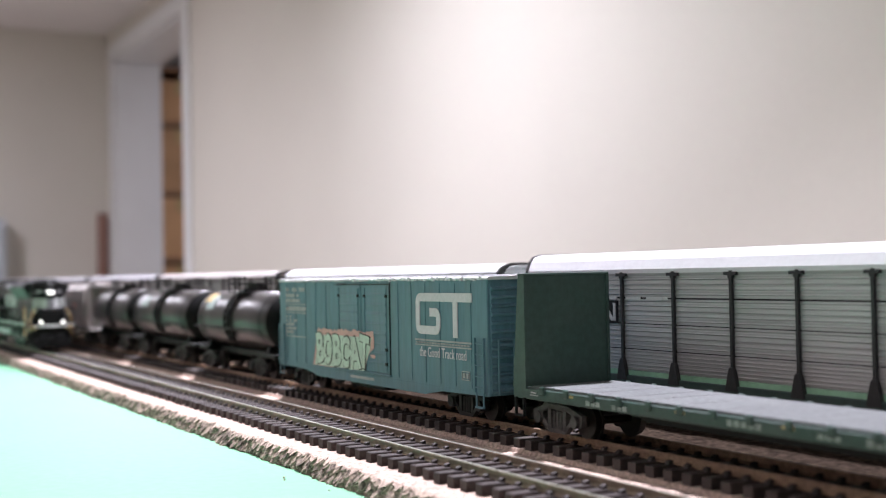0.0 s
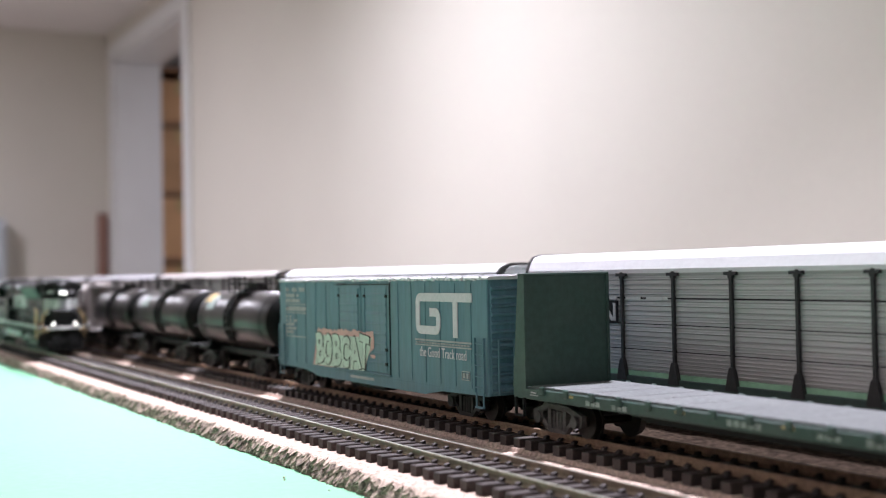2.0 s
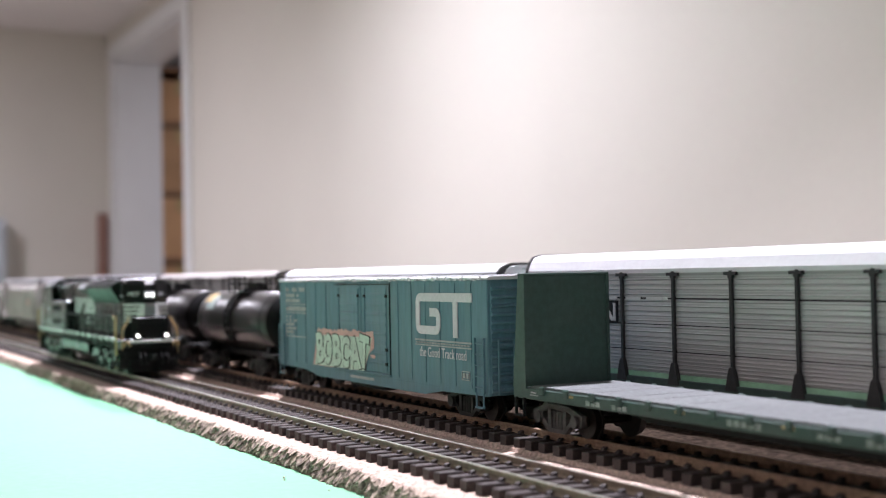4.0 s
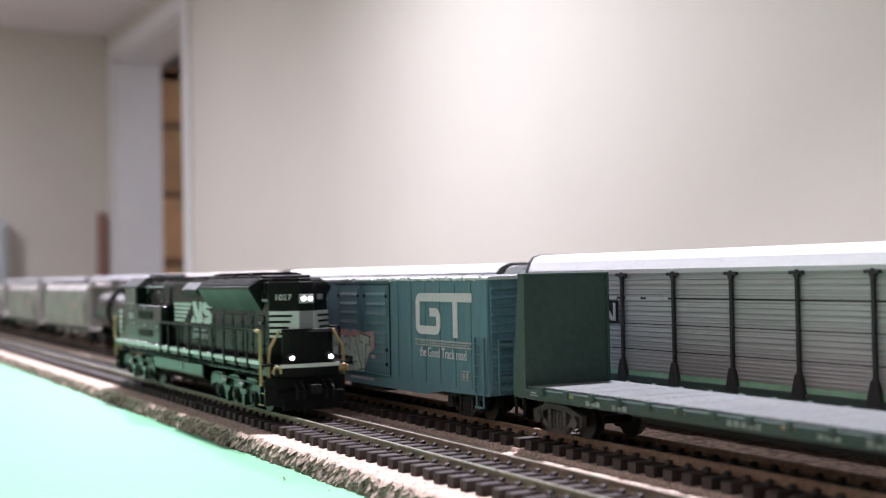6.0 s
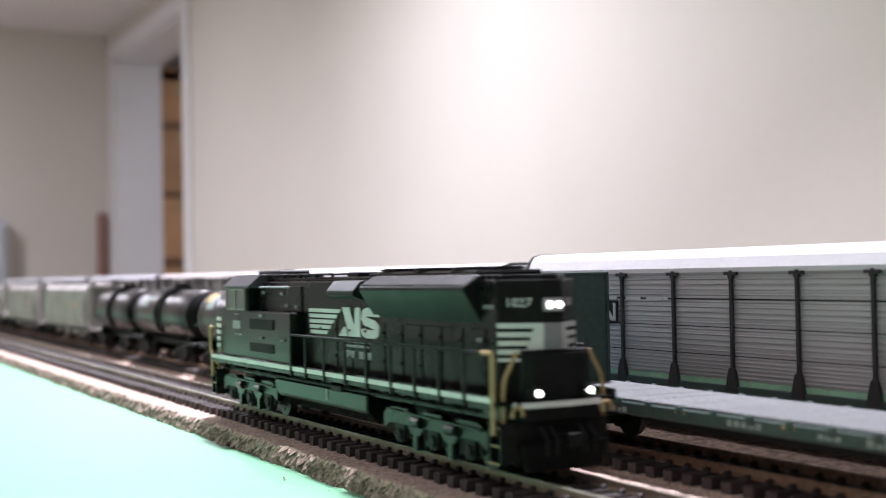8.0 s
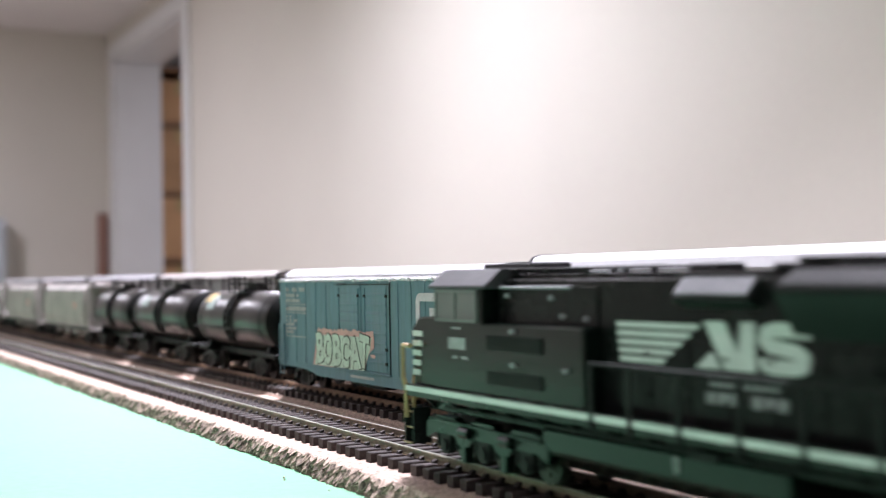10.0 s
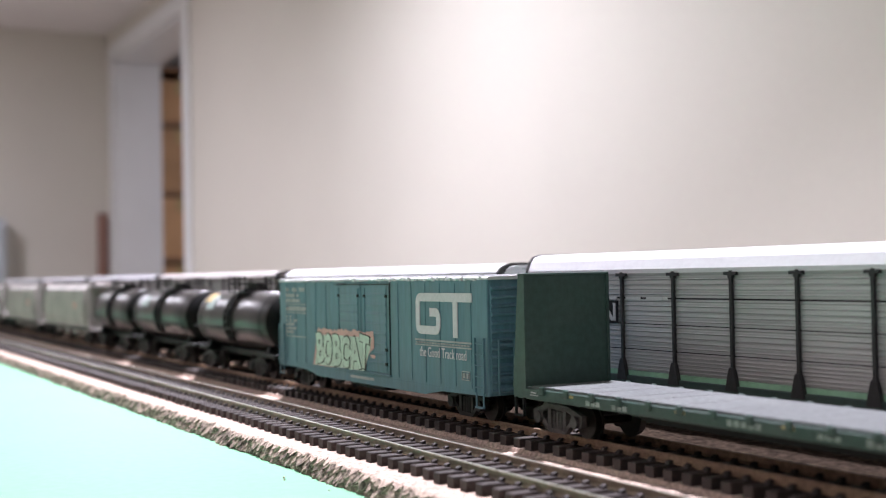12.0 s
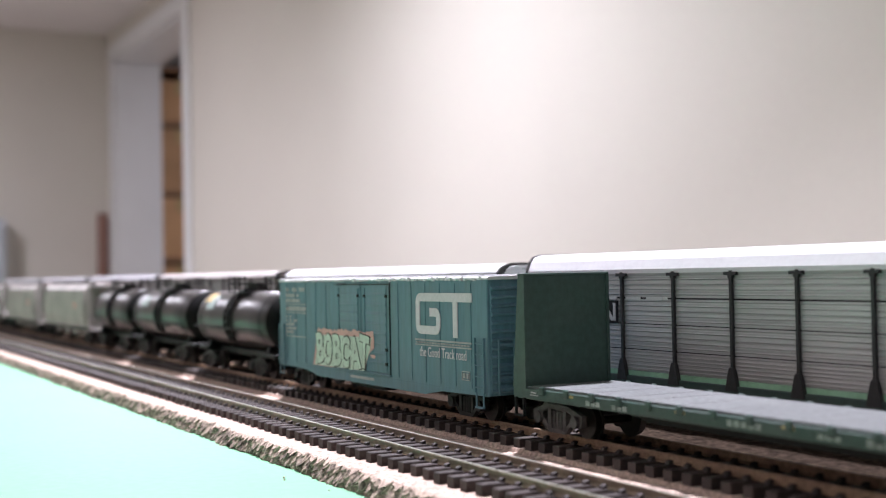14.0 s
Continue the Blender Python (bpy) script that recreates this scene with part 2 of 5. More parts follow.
# tall shelf in the next room
shelf = thing("storage_shelf", "tall brown wooden shelf unit filled with tan cartons", "shelf")
SX, SY0, SY1, ST = -7.30, 1.80, 2.9, 1.40
part("side_panel", shape((box, SX - 0.35, SX, SY0, SY0 + 0.03, FLOOR, ST, 0.003)), OAK, shelf)
part("side_panel", shape((box, SX - 0.35, SX, SY1 - 0.03, SY1, FLOOR, ST, 0.003)), OAK, shelf)
part("back_panel", shape((box, SX - 0.37, SX - 0.35, SY0, SY1, FLOOR, ST, 0.002)), OAK, shelf)
LEVELS = (-0.70, -0.28, 0.16, 0.58, 1.02, 1.37)
for z in LEVELS:
    part("shelf_board", shape((box, SX - 0.35, SX - 0.002, SY0 + 0.03, SY1 - 0.03, z, z + 0.028, 0.003)), OAK, shelf)
for z, tall in zip(LEVELS[:-1], (0.385, 0.405, 0.385, 0.405, 0.27)):
    for y in (SY0 + 0.06, SY0 + 0.42, SY0 + 0.74):
        crate = thing("cardboard_box", "tan cardboard carton on a wooden shelf", "box", "cartons on the shelf")
        top = z + 0.028 + tall * random.uniform(0.96, 1.0)
        part("carton", shape((box, SX - 0.31, SX - 0.02, y, y + 0.30, z + 0.028, top, 0.004)), CARD, crate)
        part("tape", shape((box, SX - 0.31, SX - 0.0195, y + 0.12, y + 0.17, top - 0.09, top + 0.001)), YELLOW, crate, "brown parcel tape")

board = thing("wooden_board", "red-brown wooden board standing against the wall", "board")
part("plank", shape((box, X0 + 0.002, X0 + 0.05, 1.446, 1.500, FLOOR, 0.455, 0.004)), REDWOOD, board)
# unidentified blue-grey object; cabinet form, drawers and handles are invented
cabinet = thing("filing_cabinet", "blue-grey object against the end wall, drawn as a shallow cabinet", "cabinet")
part("carcass", shape((box, X0 + 0.002, X0 + 0.20, 0.30, 0.899, FLOOR, 0.412, 0.008)), GREYBOX, cabinet)
for i in range(4):
    z = FLOOR + 0.05 + i * 0.28
    drawer = part("drawer", shape((box, X0 + 0.201, X0 + 0.218, 0.32, 0.875, z, z + 0.26, 0.004)), GREYBOX, cabinet)
    part("handle", shape((box, X0 + 0.218, X0 + 0.24, 0.54, 0.66, z + 0.18, z + 0.2, 0.003)), TREAD, drawer, "bright metal handle")

# ---- the layout: board, roadbed, three tracks ----
layout = thing("layout_table", "layout table with a mint green painted top", "table")
part("tabletop", shape((box, -3.0, 1.0, -0.27, 0.30, TABLE - 0.022, TABLE, 0.002)), GREEN, layout, "mint green painted board")
for x in (-2.9, -1.0, 0.9):
    for y in (-0.22, 0.23):
        part("leg", shape((box, x - 0.035, x + 0.035, y - 0.035, y + 0.035, FLOOR, TABLE - 0.022, 0.003)), OAK, layout)
G, Y2, Y3, Z2, Z3 = 0.00825, 0.0478, 0.1096, 0.00204, 0.0020


def roadbed():
    """Cork sheet under all tracks: a flat crumbly top, a step up under the rear tracks and a torn near edge."""
    xs = list(np.arange(-2.9, -0.5, 0.006)) + list(np.arange(-0.5, 0.30, 0.0011)) + list(np.arange(0.30, 0.95, 0.006))
    prof = [(-0.0285, TABLE - 0.003, 1.0)] + [(-0.0284 + 0.0024 * k / 7, TABLE + (BED - TABLE) * k / 7, 1.0) for k in range(1, 7)]
    prof += [(-0.0257, BED - 0.0002, 0.6), (-0.0247, BED, 0.35), (-0.0234, BED, 0.25)] + [(y, BED, 0.16) for y in np.arange(-0.022, -0.0155, 0.0011)]
    prof += [(-0.010, BED, 0.1), (0.0, BED, 0.1), (0.010, BED, 0.1), (0.0165, BED, 0.2)]
    prof += [(y, BED + (0.0008 if y > 0.0235 else 0), 0.22) for y in np.arange(0.018, 0.030, 0.0013)]
    prof += [(0.0303, BED + Z2, 0.2), (0.048, BED + Z2, 0.2), (0.066, BED + Z2, 0.2)] + [(y, -0.0018 + 0.0010 * min(1, (y - 0.068) / 0.012), 0.27) for y in np.arange(0.0685, 0.0945, 0.0020)] + [(0.0955, BED + Z2 + 0.0010, 0.2), (0.11, BED + Z2, 0.2), (0.132, BED + Z2, 0.2), (0.138, TABLE - 0.002, 0.3)]
    verts, faces = [], []
    for x in xs:
        for y, z, amp in prof:
            p = Vector((x * 260, y * 260, z * 260))
            if amp >= 1:
                p = Vector((x * 330, y * 300, z * 430))
            n1, n2 = noise.noise(p), noise.noise(p * 2.1 + Vector((7, 1, 3)))
            wob = 0.0012 * noise.noise(Vector((x * 45, 3.3, 0))) if amp >= 0.35 else 0
            edge = (0.0023 if amp >= 1 else 0.0015) * amp * (n1 + 0.7 * n2)
            verts.append((x, y + (edge if amp > 0.3 else 0) + wob, z + (edge * 0.8 if TABLE < z else 0)))
    k = len(prof)
    for i in range(len(xs) - 1):
        for j in range(k - 1):
            faces.append((i * k + j, (i + 1) * k + j, (i + 1) * k + j + 1, i * k + j + 1))
    me = bpy.data.meshes.new("roadbed")
    me.from_pydata(verts, [], faces)
    me.materials.append(CORK)
    me.materials.append(TORN)
    me.materials.append(SHOULDER)
    brown = {j for j in range(k - 1) if 0.066 < prof[j][0] < 0.135 or 0.066 < prof[j + 1][0] < 0.135}
    for f in me.polygons:
        f.material_index = 1 if f.index % (k - 1) < 6 else 2 if f.index % (k - 1) in brown else 0
    return tagged(new("roadbed", me), "crumbly pinkish cork roadbed with a torn edge", "roadbed", "", "stuff")


roadbed()


def rail_outline(y, top, s):
    half = [(0.0010, -0.0025), (0.0010, -0.0022), (0.00032, -0.0019), (0.00028, -0.0009), (0.00052, -0.00065), (0.00052, -0.00012), (0.00044, 0.0)]
    return [(y + a, top + b) for a, b in half] + [(y - a, top + b) for a, b in reversed(half)]


def tie_mesh(name, mat, wide, long, deep):
    bm = bmesh.new()
    w, h, c = wide / 2, long / 2, 0.00025
    b = bmesh.new()
    lo = [b.verts.new((x, y, -deep)) for x, y in ((-w, -h), (w, -h), (w, h), (-w, h))]
    mid = [b.verts.new((x, y, -c)) for x, y in ((-w, -h), (w, -h), (w, h), (-w, h))]
    hi = [b.verts.new((x, y, 0)) for x, y in ((-w + c, -h + c), (w - c, -h + c), (w - c, h - c), (-w + c, h - c))]
    for i in range(4):
        j = (i + 1) % 4
        b.faces.new((lo[i], lo[j], mid[j], mid[i]))
        b.faces.new((mid[i], mid[j], hi[j], hi[i]))
    b.faces.new(hi)
    join(bm, b)
    for y in (-G, G):
        for s in (-1, 1):
            prism(bm, [(y + s * 0.0008, 0.0), (y + s * 0.0024, 0.0), (y + s * 0.0021, 0.0007), (y + s * 0.0009, 0.0011)], -0.0009, 0.0009, "x")
    bmesh.ops.recalc_face_normals(bm, faces=bm.faces)
    me = bpy.data.meshes.new(name)
    bm.to_mesh(me)
    bm.free()
    me.materials.append(mat)
    return me


def track(label, y, top, rail_mat, top_mat, tie_mat, phase, pieces, pitch=0.00790):
    tr = thing("railway_track", label, "track", "parallel tracks", pose(0, y, top))
    for s in (-1, 1):
        part("rail", shape((prism, rail_outline(s * G, 0.0, 1), -2.85, 0.93, "x")), rail_mat, tr)
        part("running_surface", shape((box, -2.85, 0.93, s * G - 0.00042, s * G + 0.00042, 0.0, 0.00006)), top_mat, tr, "worn bright running surface")
    me = tie_mesh("tie", tie_mat, 0.0037, 0.0335, 0.0036)
    rest = bmesh.new()
    x = -2.84 + phase
    while x < 0.92:
        m = pose(x + random.uniform(-1, 1) * 0.00015, random.uniform(-1, 1) * 0.0003, -0.00235, 0, 0, random.uniform(-1, 1) * 1.2)
        if pieces and -1.50 < x < 0.80:
            ob = new("tie", me)
            ob.parent, ob.matrix_basis = tr, m
        else:
            t = bmesh.new()
            t.from_mesh(me)
            t.transform(m)
            join(rest, t)
        x += pitch
    tagged(part("far_tie_row", rest, tie_mat, tr), kind="stuff")
    return tr


# ---- parts shared by the freight cars ----


def wheel_bm(r, thick=0.0024):
    bm = bmesh.new()
    rod(bm, (0, -thick / 2, 0), (0, thick / 2, 0), r, 20)
    rod(bm, (0, thick / 2 - 0.0004, 0), (0, thick / 2 + 0.0003, 0), r * 1.12, 20)
    rod(bm, (0, -thick / 2 - 0.0006, 0), (0, -thick / 2, 0), r * 0.35, 10)
    for f in bm.faces:
        f.smooth = False
    return bm


def freight_truck(car, x, mat=TRUCK, r=0.0053, base=0.0205):
    """Two-axle truck centred at x: bolster with side frames, wheels and axles as sub-parts."""
    bolster = part("truck", shape((box, x - 0.003, x + 0.003, -0.012, 0.012, 0.0055, 0.0098, 0.0004)), mat, car)
    for s in (-1, 1):
        y0, y1 = s * 0.0118, s * 0.0136
        bm = bmesh.new()
        h = base / 2
        prism(bm, [(x - h - 0.0035, 0.0050), (x - h - 0.0035, 0.0074), (x - 0.006, 0.0098), (x + 0.006, 0.0098), (x + h + 0.0035, 0.0074), (x + h + 0.0035, 0.0050),
                   (x + h, 0.0066), (x + 0.005, 0.0083), (x - 0.005, 0.0083), (x - h, 0.0066)], y0, y1, "y")
        prism(bm, [(x - h - 0.0035, 0.0052), (x - h + 0.003, 0.0052), (x - 0.004, 0.0024), (x + 0.004, 0.0024), (x + h - 0.003, 0.0052), (x + h + 0.0035, 0.0052),
                   (x + h + 0.003, 0.0038), (x + h - 0.003, 0.0036), (x + 0.0045, 0.0010), (x - 0.0045, 0.0010), (x - h + 0.003, 0.0036), (x - h - 0.003, 0.0038)], y0, y1, "y")
        for d in (-0.0042, 0.0042):
            box(bm, x + d - 0.0009, x + d + 0.0009, y0, y1, 0.0020, 0.0090)
        for d in (-0.0018, 0, 0.0018):
            rod(bm, (x + d, s * 0.0130, 0.0024), (x + d, s * 0.0130, 0.0078), 0.0008, 6)
        for d in (-h, h):
            rod(bm, (x + d, y1 - s * 0.0005, r), (x + d, y1 + s * 0.0008, r), 0.0019, 10)
            box(bm, x + d - 0.0024, x + d + 0.0024, y0, y1, 0.0036, 0.0072)
        part("side_frame", bm, mat, bolster)
    for d in (-base / 2, base / 2):
        for s in (-1, 1):
            bm = wheel_bm(r)
            bm.transform(pose(x + d, s * 0.0083, r, 0, 0, 0 if s < 0 else 180))
            part("wheel", bm, WHEEL, bolster)
        part("axle", shape((rod, (x + d, -0.0085, r), (x + d, 0.0085, r), 0.0012)), WHEEL, bolster)
    return bolster


def coupler(car, x, way, z=0.0095):
    bm = shape((box, x - 0.004, x + 0.007 * way, -0.0011, 0.0011, z - 0.001, z + 0.001, 0.0002))
    prism(bm, [(x + way * 0.006, -0.0020), (x + way * 0.0095, -0.0024), (x + way * 0.0098, -0.0010), (x + way * 0.008, -0.0004), (x + way * 0.0088, 0.0018), (x + way * 0.006, 0.0018)], z - 0.0017, z + 0.0017, "z")
    part("coupler", bm, BLACK, car)


def ladder(bm, x0, x1, y, z0, z1, rungs, r=0.00028):
    for x in (x0, x1):
        box(bm, x - 0.0003, x + 0.0003, y - 0.0004, y + 0.0004, z0, z1)
    for i in range(rungs):
        z = z0 + (i + 0.5) * (z1 - z0) / rungs
        rod(bm, (x0, y, z), (x1, y, z), r, 6)


# ---- boxcar ----


def boxcar():
    car = thing("boxcar", "blue-green model boxcar with white lettering and graffiti, on the middle track", "train car", "freight cars", pose(0, Y2, Z2))
    L, W, Z0, ZT = 0.2003, 0.0176, 0.0098, 0.0494
    S = -W
    bm = bmesh.new()
    prism(bm, [(-W, Z0), (-W, ZT), (-W + 0.002, ZT + 0.0006), (W - 0.002, ZT + 0.0006), (W, ZT), (W, Z0)], -L, -0.0006, "x", 0.0003)
    part("body", bm, BOX, car)
    for s in (-1, 1):
        bm = bmesh.new()
        prism(bm, [(-L + 0.001, Z0 + 0.001), (-L + 0.001, 0.0068 + 0.003), (-L + 0.034, 0.0093), (-L + 0.048, 0.0072), (-0.048, 0.0072), (-0.034, 0.0093), (-0.001, 0.0098), (-0.001, Z0 + 0.001)], s * (W - 0.0008), s * (W + 0.0002), "y")
        part("side_sill", bm, BOX, car)
        for x in [-0.1915 + 0.0122 * i for i in range(5)] + [-0.0700 + 0.0116 * i for i in range(6)]:
            part("side_rib", shape((box, x - 0.0003, x + 0.0003, s * (W - 0.0002), s * (W + 0.00022), Z0 + 0.002, ZT - 0.0012)), BOX, car)
        for a, b in ((-0.1294, -0.1048), (-0.1026, -0.0775)):
            bm = shape((box, a, b, s * W, s * (W + 0.00032), Z0 + 0.003, ZT - 0.002, 0.00012))
            ribs = []
            for k in range(1, 9):
                z = Z0 + 0.003 + k * (ZT - 0.005 - Z0) / 9
                ribs.append(shape((prism, [(s * (W + 0.0003), z - 0.0011), (s * (W + 0.00062), z), (s * (W + 0.0003), z + 0.0011)], a + 0.003, b - 0.003, "x")))
            door = part("door", bm, BOX, car)
            for rib in ribs:
                part("door_rib", rib, BOX, door)
            for x in (a + 0.0022, b - 0.0022):
                part("lock_rod", shape((rod, (x, s * (W + 0.0005), Z0 + 0.004), (x, s * (W + 0.0005), ZT - 0.003), 0.0002, 6)), BOX, door)
                for z in (ZT - 0.0068, Z0 + 0.0059, Z0 + 0.0116) if x > -0.09 else (ZT - 0.0068,):
                    part("latch", shape((box, x - 0.0007, x + 0.0007, s * (W + 0.0003), s * (W + 0.0009), z, z + 0.0012)), BLACK, door, "dark latch")
        part("door_seam", shape((box, -0.0772, -0.0768, s * W, s * (W + 0.0004), Z0 + 0.0025, ZT - 0.001)), BLACK, car, "dark gap beside the door")
        part("door_track", shape((box, -0.132, -0.0767, s * W, s * (W + 0.0005), ZT - 0.0017, ZT - 0.0013)), UNDER, car, "dark upper door track")
        part("door_track", shape((box, -0.132, -0.076, s * W, s * (W + 0.0010), Z0 + 0.0018, Z0 + 0.0026, 0.0002)), BOX, car)
        for a, b, tall in ((-0.0078, -0.0016, 0.0295), (-L + 0.0016, -L + 0.0078, 0.0295)):
            bm = bmesh.new()
            ladder(bm, a, b, s * (W + 0.0010), 0.0108, tall, 5)
            part("ladder", bm, BOX, car)
            bm = shape((box, a + 0.0004, a + 0.0009, s * (W + 0.0008), s * (W + 0.0012), 0.0060, 0.0110), (box, b - 0.0009, b - 0.0004, s * (W + 0.0008), s * (W + 0.0012), 0.0060, 0.0110),
                       (box, a + 0.0004, b - 0.0004, s * (W + 0.0006), s * (W + 0.0016), 0.0056, 0.0062))
            part("step", bm, BOX, car)
    # corrugated ends
    for x, way in ((-0.0006, 1), (-L, -1)):
        bm = bmesh.new()
        n = 13
        pts = []
        for i in range(n * 6 + 1):
            z = Z0 + 0.001 + (ZT - Z0 - 0.002) * i / (n * 6)
            pts.append((x + way * (0.0005 + 0.0008 * max(0, math.sin(2 * math.pi * i / 6)) ** 0.7), z))
        prism(bm, [(x - way * 0.001, Z0 + 0.001)] + pts + [(x - way * 0.001, ZT - 0.001)], -W + 0.0012, W - 0.0012, "y")
        part("corrugated_end", bm, BOX, car)
        bm = bmesh.new()
        for y in (-W + 0.003, W - 0.009):
            for xx in (y, y + 0.006):
                box(bm, x + way * 0.0020, x + way * 0.0027, xx - 0.0003, xx + 0.0003, 0.0105, 0.0290)
            for k in range(5):
                rod(bm, (x + way * 0.0023, y, 0.0125 + k * 0.0037), (x + way * 0.0023, y + 0.006, 0.0125 + k * 0.0037), 0.00028, 6)
        part("end_ladder", bm, BOX, car)
        part("brake_step", shape((box, x + way * 0.001, x + way * 0.0045, -0.007, 0.007, 0.0145, 0.0150)), BLACK, car)
    # roof
    bm = bmesh.new()
    prism(bm, [(-W - 0.0003, ZT - 0.0001), (-W - 0.0003, ZT + 0.0006), (-W + 0.0008, ZT + 0.0010), (0, ZT + 0.0013), (W - 0.0008, ZT + 0.0010), (W + 0.0003, ZT + 0.0006), (W + 0.0003, ZT - 0.0001)], -L - 0.0004, 0.0002, "x")
    # small bright nubs along the eaves, shaped to look like glints on the edge
    for i in range(58):
        x = -L + 0.002 + i * 0.0034 + random.uniform(-0.0006, 0.0006)
        for s in (-1, 1):
            box(bm, x - random.uniform(0.0004, 0.0013), x + 0.0005, s * (W + 0.0001), s * (W + random.uniform(0.0005, 0.0009)), ZT - random.uniform(0.0001, 0.0005), ZT + random.uniform(0.0004, 0.0010))
    for i in range(17):
        x = -L + 0.006 + i * 0.0118
        prism(bm, [(-W - 0.0002, ZT + 0.0008), (-W - 0.0002, ZT + 0.0012), (0, ZT + 0.0017), (W + 0.0002, ZT + 0.0012), (W + 0.0002, ZT + 0.0008)], x - 0.0006, x + 0.0006, "x")
    part("roof", bm, SILVERROOF, car, "bright galvanised metal roof")
    coupler(car, -0.0006, 1)
    coupler(car, -L, -1)
    freight_truck(car, -0.0238, DARKTRUCK)
    freight_truck(car, -L + 0.0215, DARKTRUCK)
    part("underframe", shape((box, -L + 0.012, -0.012, -0.004, 0.004, 0.0070, Z0), (box, -0.125, -0.095, -0.012, -0.006, 0.0045, 0.0088, 0.0005), (rod, (-0.09, 0.006, 0.007), (-0.065, 0.006, 0.007), 0.0026, 12)), BLACK, car)
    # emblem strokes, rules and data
    y0, y1 = S - 0.00042, S - 0.00012

    def flat(name, outlines, mat, label=""):
        bm = bmesh.new()
        for o in outlines:
            prism(bm, o, y0, y1, "y")
        part(name, bm, mat, car, label)

    def rect(a, b, c, d):
        return [(a, c), (b, c), (b, d), (a, d)]
    zt = 0.0447

    def stroke(pts, w):
        """A band of width w along pts, its corners rounded."""
        path = [Vector(pts[0])]
        for a, b, c in zip(pts, pts[1:], pts[2:]):
            a, b, c = Vector(a), Vector(b), Vector(c)
            u, v = (a - b).normalized() * 0.0023, (c - b).normalized() * 0.0023
            path += [b + u * (1 - t) ** 2 + v * t ** 2 for t in (0, 0.25, 0.5, 0.75, 1)]
        path.append(Vector(pts[-1]))
        rims = []
        for k, p in enumerate(path):
            d = (path[min(k + 1, len(path) - 1)] - path[max(k - 1, 0)]).normalized()
            rims.append((p + Vector((-d.y, d.x)) * w / 2, p - Vector((-d.y, d.x)) * w / 2))
        return [[a[0], b[0], b[1], a[1]] for a, b in zip(rims, rims[1:])]
    g = stroke([(-0.0340, zt - 0.0016), (-0.0522, zt - 0.0016), (-0.0522, 0.0310), (-0.0358, 0.0310), (-0.0358, 0.0376), (-0.0425, 0.0376)], 0.0031)
    g += [rect(-0.0340, -0.0106, zt - 0.0032, zt), rect(-0.0245, -0.0212, 0.0288, zt - 0.0032)]
    flat("emblem", g, WHITE, "large white block emblem")
    flat("rule", [rect(-0.0548, -0.0115, 0.0270, 0.0276), rect(-0.0548, -0.0115, 0.0252, 0.0257)] + [rect(x, x + 0.0015, 0.0260, 0.0266) for x in np.arange(-0.0540, -0.0125, 0.0022)], FADED)
    flat("data_panel", [rect(-0.0186, -0.0130, 0.0172, 0.0175), rect(-0.0186, -0.0130, 0.0143, 0.0146), rect(-0.0186, -0.0183, 0.0146, 0.0172), rect(-0.0133, -0.0130, 0.0146, 0.0172), rect(-0.0176, -0.0162, 0.0150, 0.0168), rect(-0.0154, -0.0140, 0.0150, 0.0168)], FADED, "faded white data square")
    lettering("slogan", "the Good Track road", 0.0052, WHITE, car, facing_front(-0.0325, S - 0.0006, 0.0228), "white slogan lettering", 0.80)
    bars = []
    for w, z, h in ((0.024, 0.0456, 0.0010), (0.015, 0.0430, 0.0009), (0.017, 0.0405, 0.0009), (0.025, 0.0368, 0.0011), (0.009, 0.0330, 0.0007), (0.012, 0.0312, 0.0007), (0.010, 0.0294, 0.0007), (0.013, 0.0276, 0.0007), (0.008, 0.0258, 0.0007)):
        x = -0.1915
        while x < -0.1915 + w:
            step = random.uniform(0.0013, 0.0022)
            if random.random() > 0.12:
                bars.append(rect(x, x + step, z - h, z + h * random.uniform(0.6, 1.0)))
            x += step + 0.0006
    for z in (0.0387, 0.0348, 0.0238):
        bars.append(rect(-0.1915, -0.1665, z - 0.00022, z + 0.00022))
    flat("data_lettering", bars, FADED, "faded white data lettering")
    flat("reporting_bar", [rect(-0.116, -0.0925, 0.0090, 0.0101)], FADED)
    # graffiti
    gy0, gy1 = S - 0.00072, S - 0.00064
    edge = [(-0.0921, 0.0290), (-0.0912, 0.0256), (-0.0915, 0.0222), (-0.0962, 0.0197), (-0.0990, 0.0160), (-0.1002, 0.0130), (-0.1059, 0.0123), (-0.1278, 0.0121), (-0.1569, 0.0121), (-0.1556, 0.0160), (-0.1544, 0.0195), (-0.1518, 0.0275)]
    for k in range(1, 30):
        edge.append((-0.1518 + 0.0597 * k / 30, 0.0280 + 0.0009 * k / 30 + random.uniform(-0.0006, 0.0008) + (0.0006 if 3 < k < 9 else 0)))
    back = part("graffiti", shape((prism, edge, gy0, gy1, "y")), PINK, car, "pink-edged pale green graffiti word")
    part("fill", shape((prism, [(-0.1546, 0.0123), (-0.1010, 0.0125), (-0.0985, 0.0170), (-0.0950, 0.0215), (-0.0935, 0.0262), (-0.1250, 0.0262), (-0.1498, 0.0256), (-0.1522, 0.0200)], gy0 - 0.00008, gy0 + 0.00002, "y")), MINT, back)
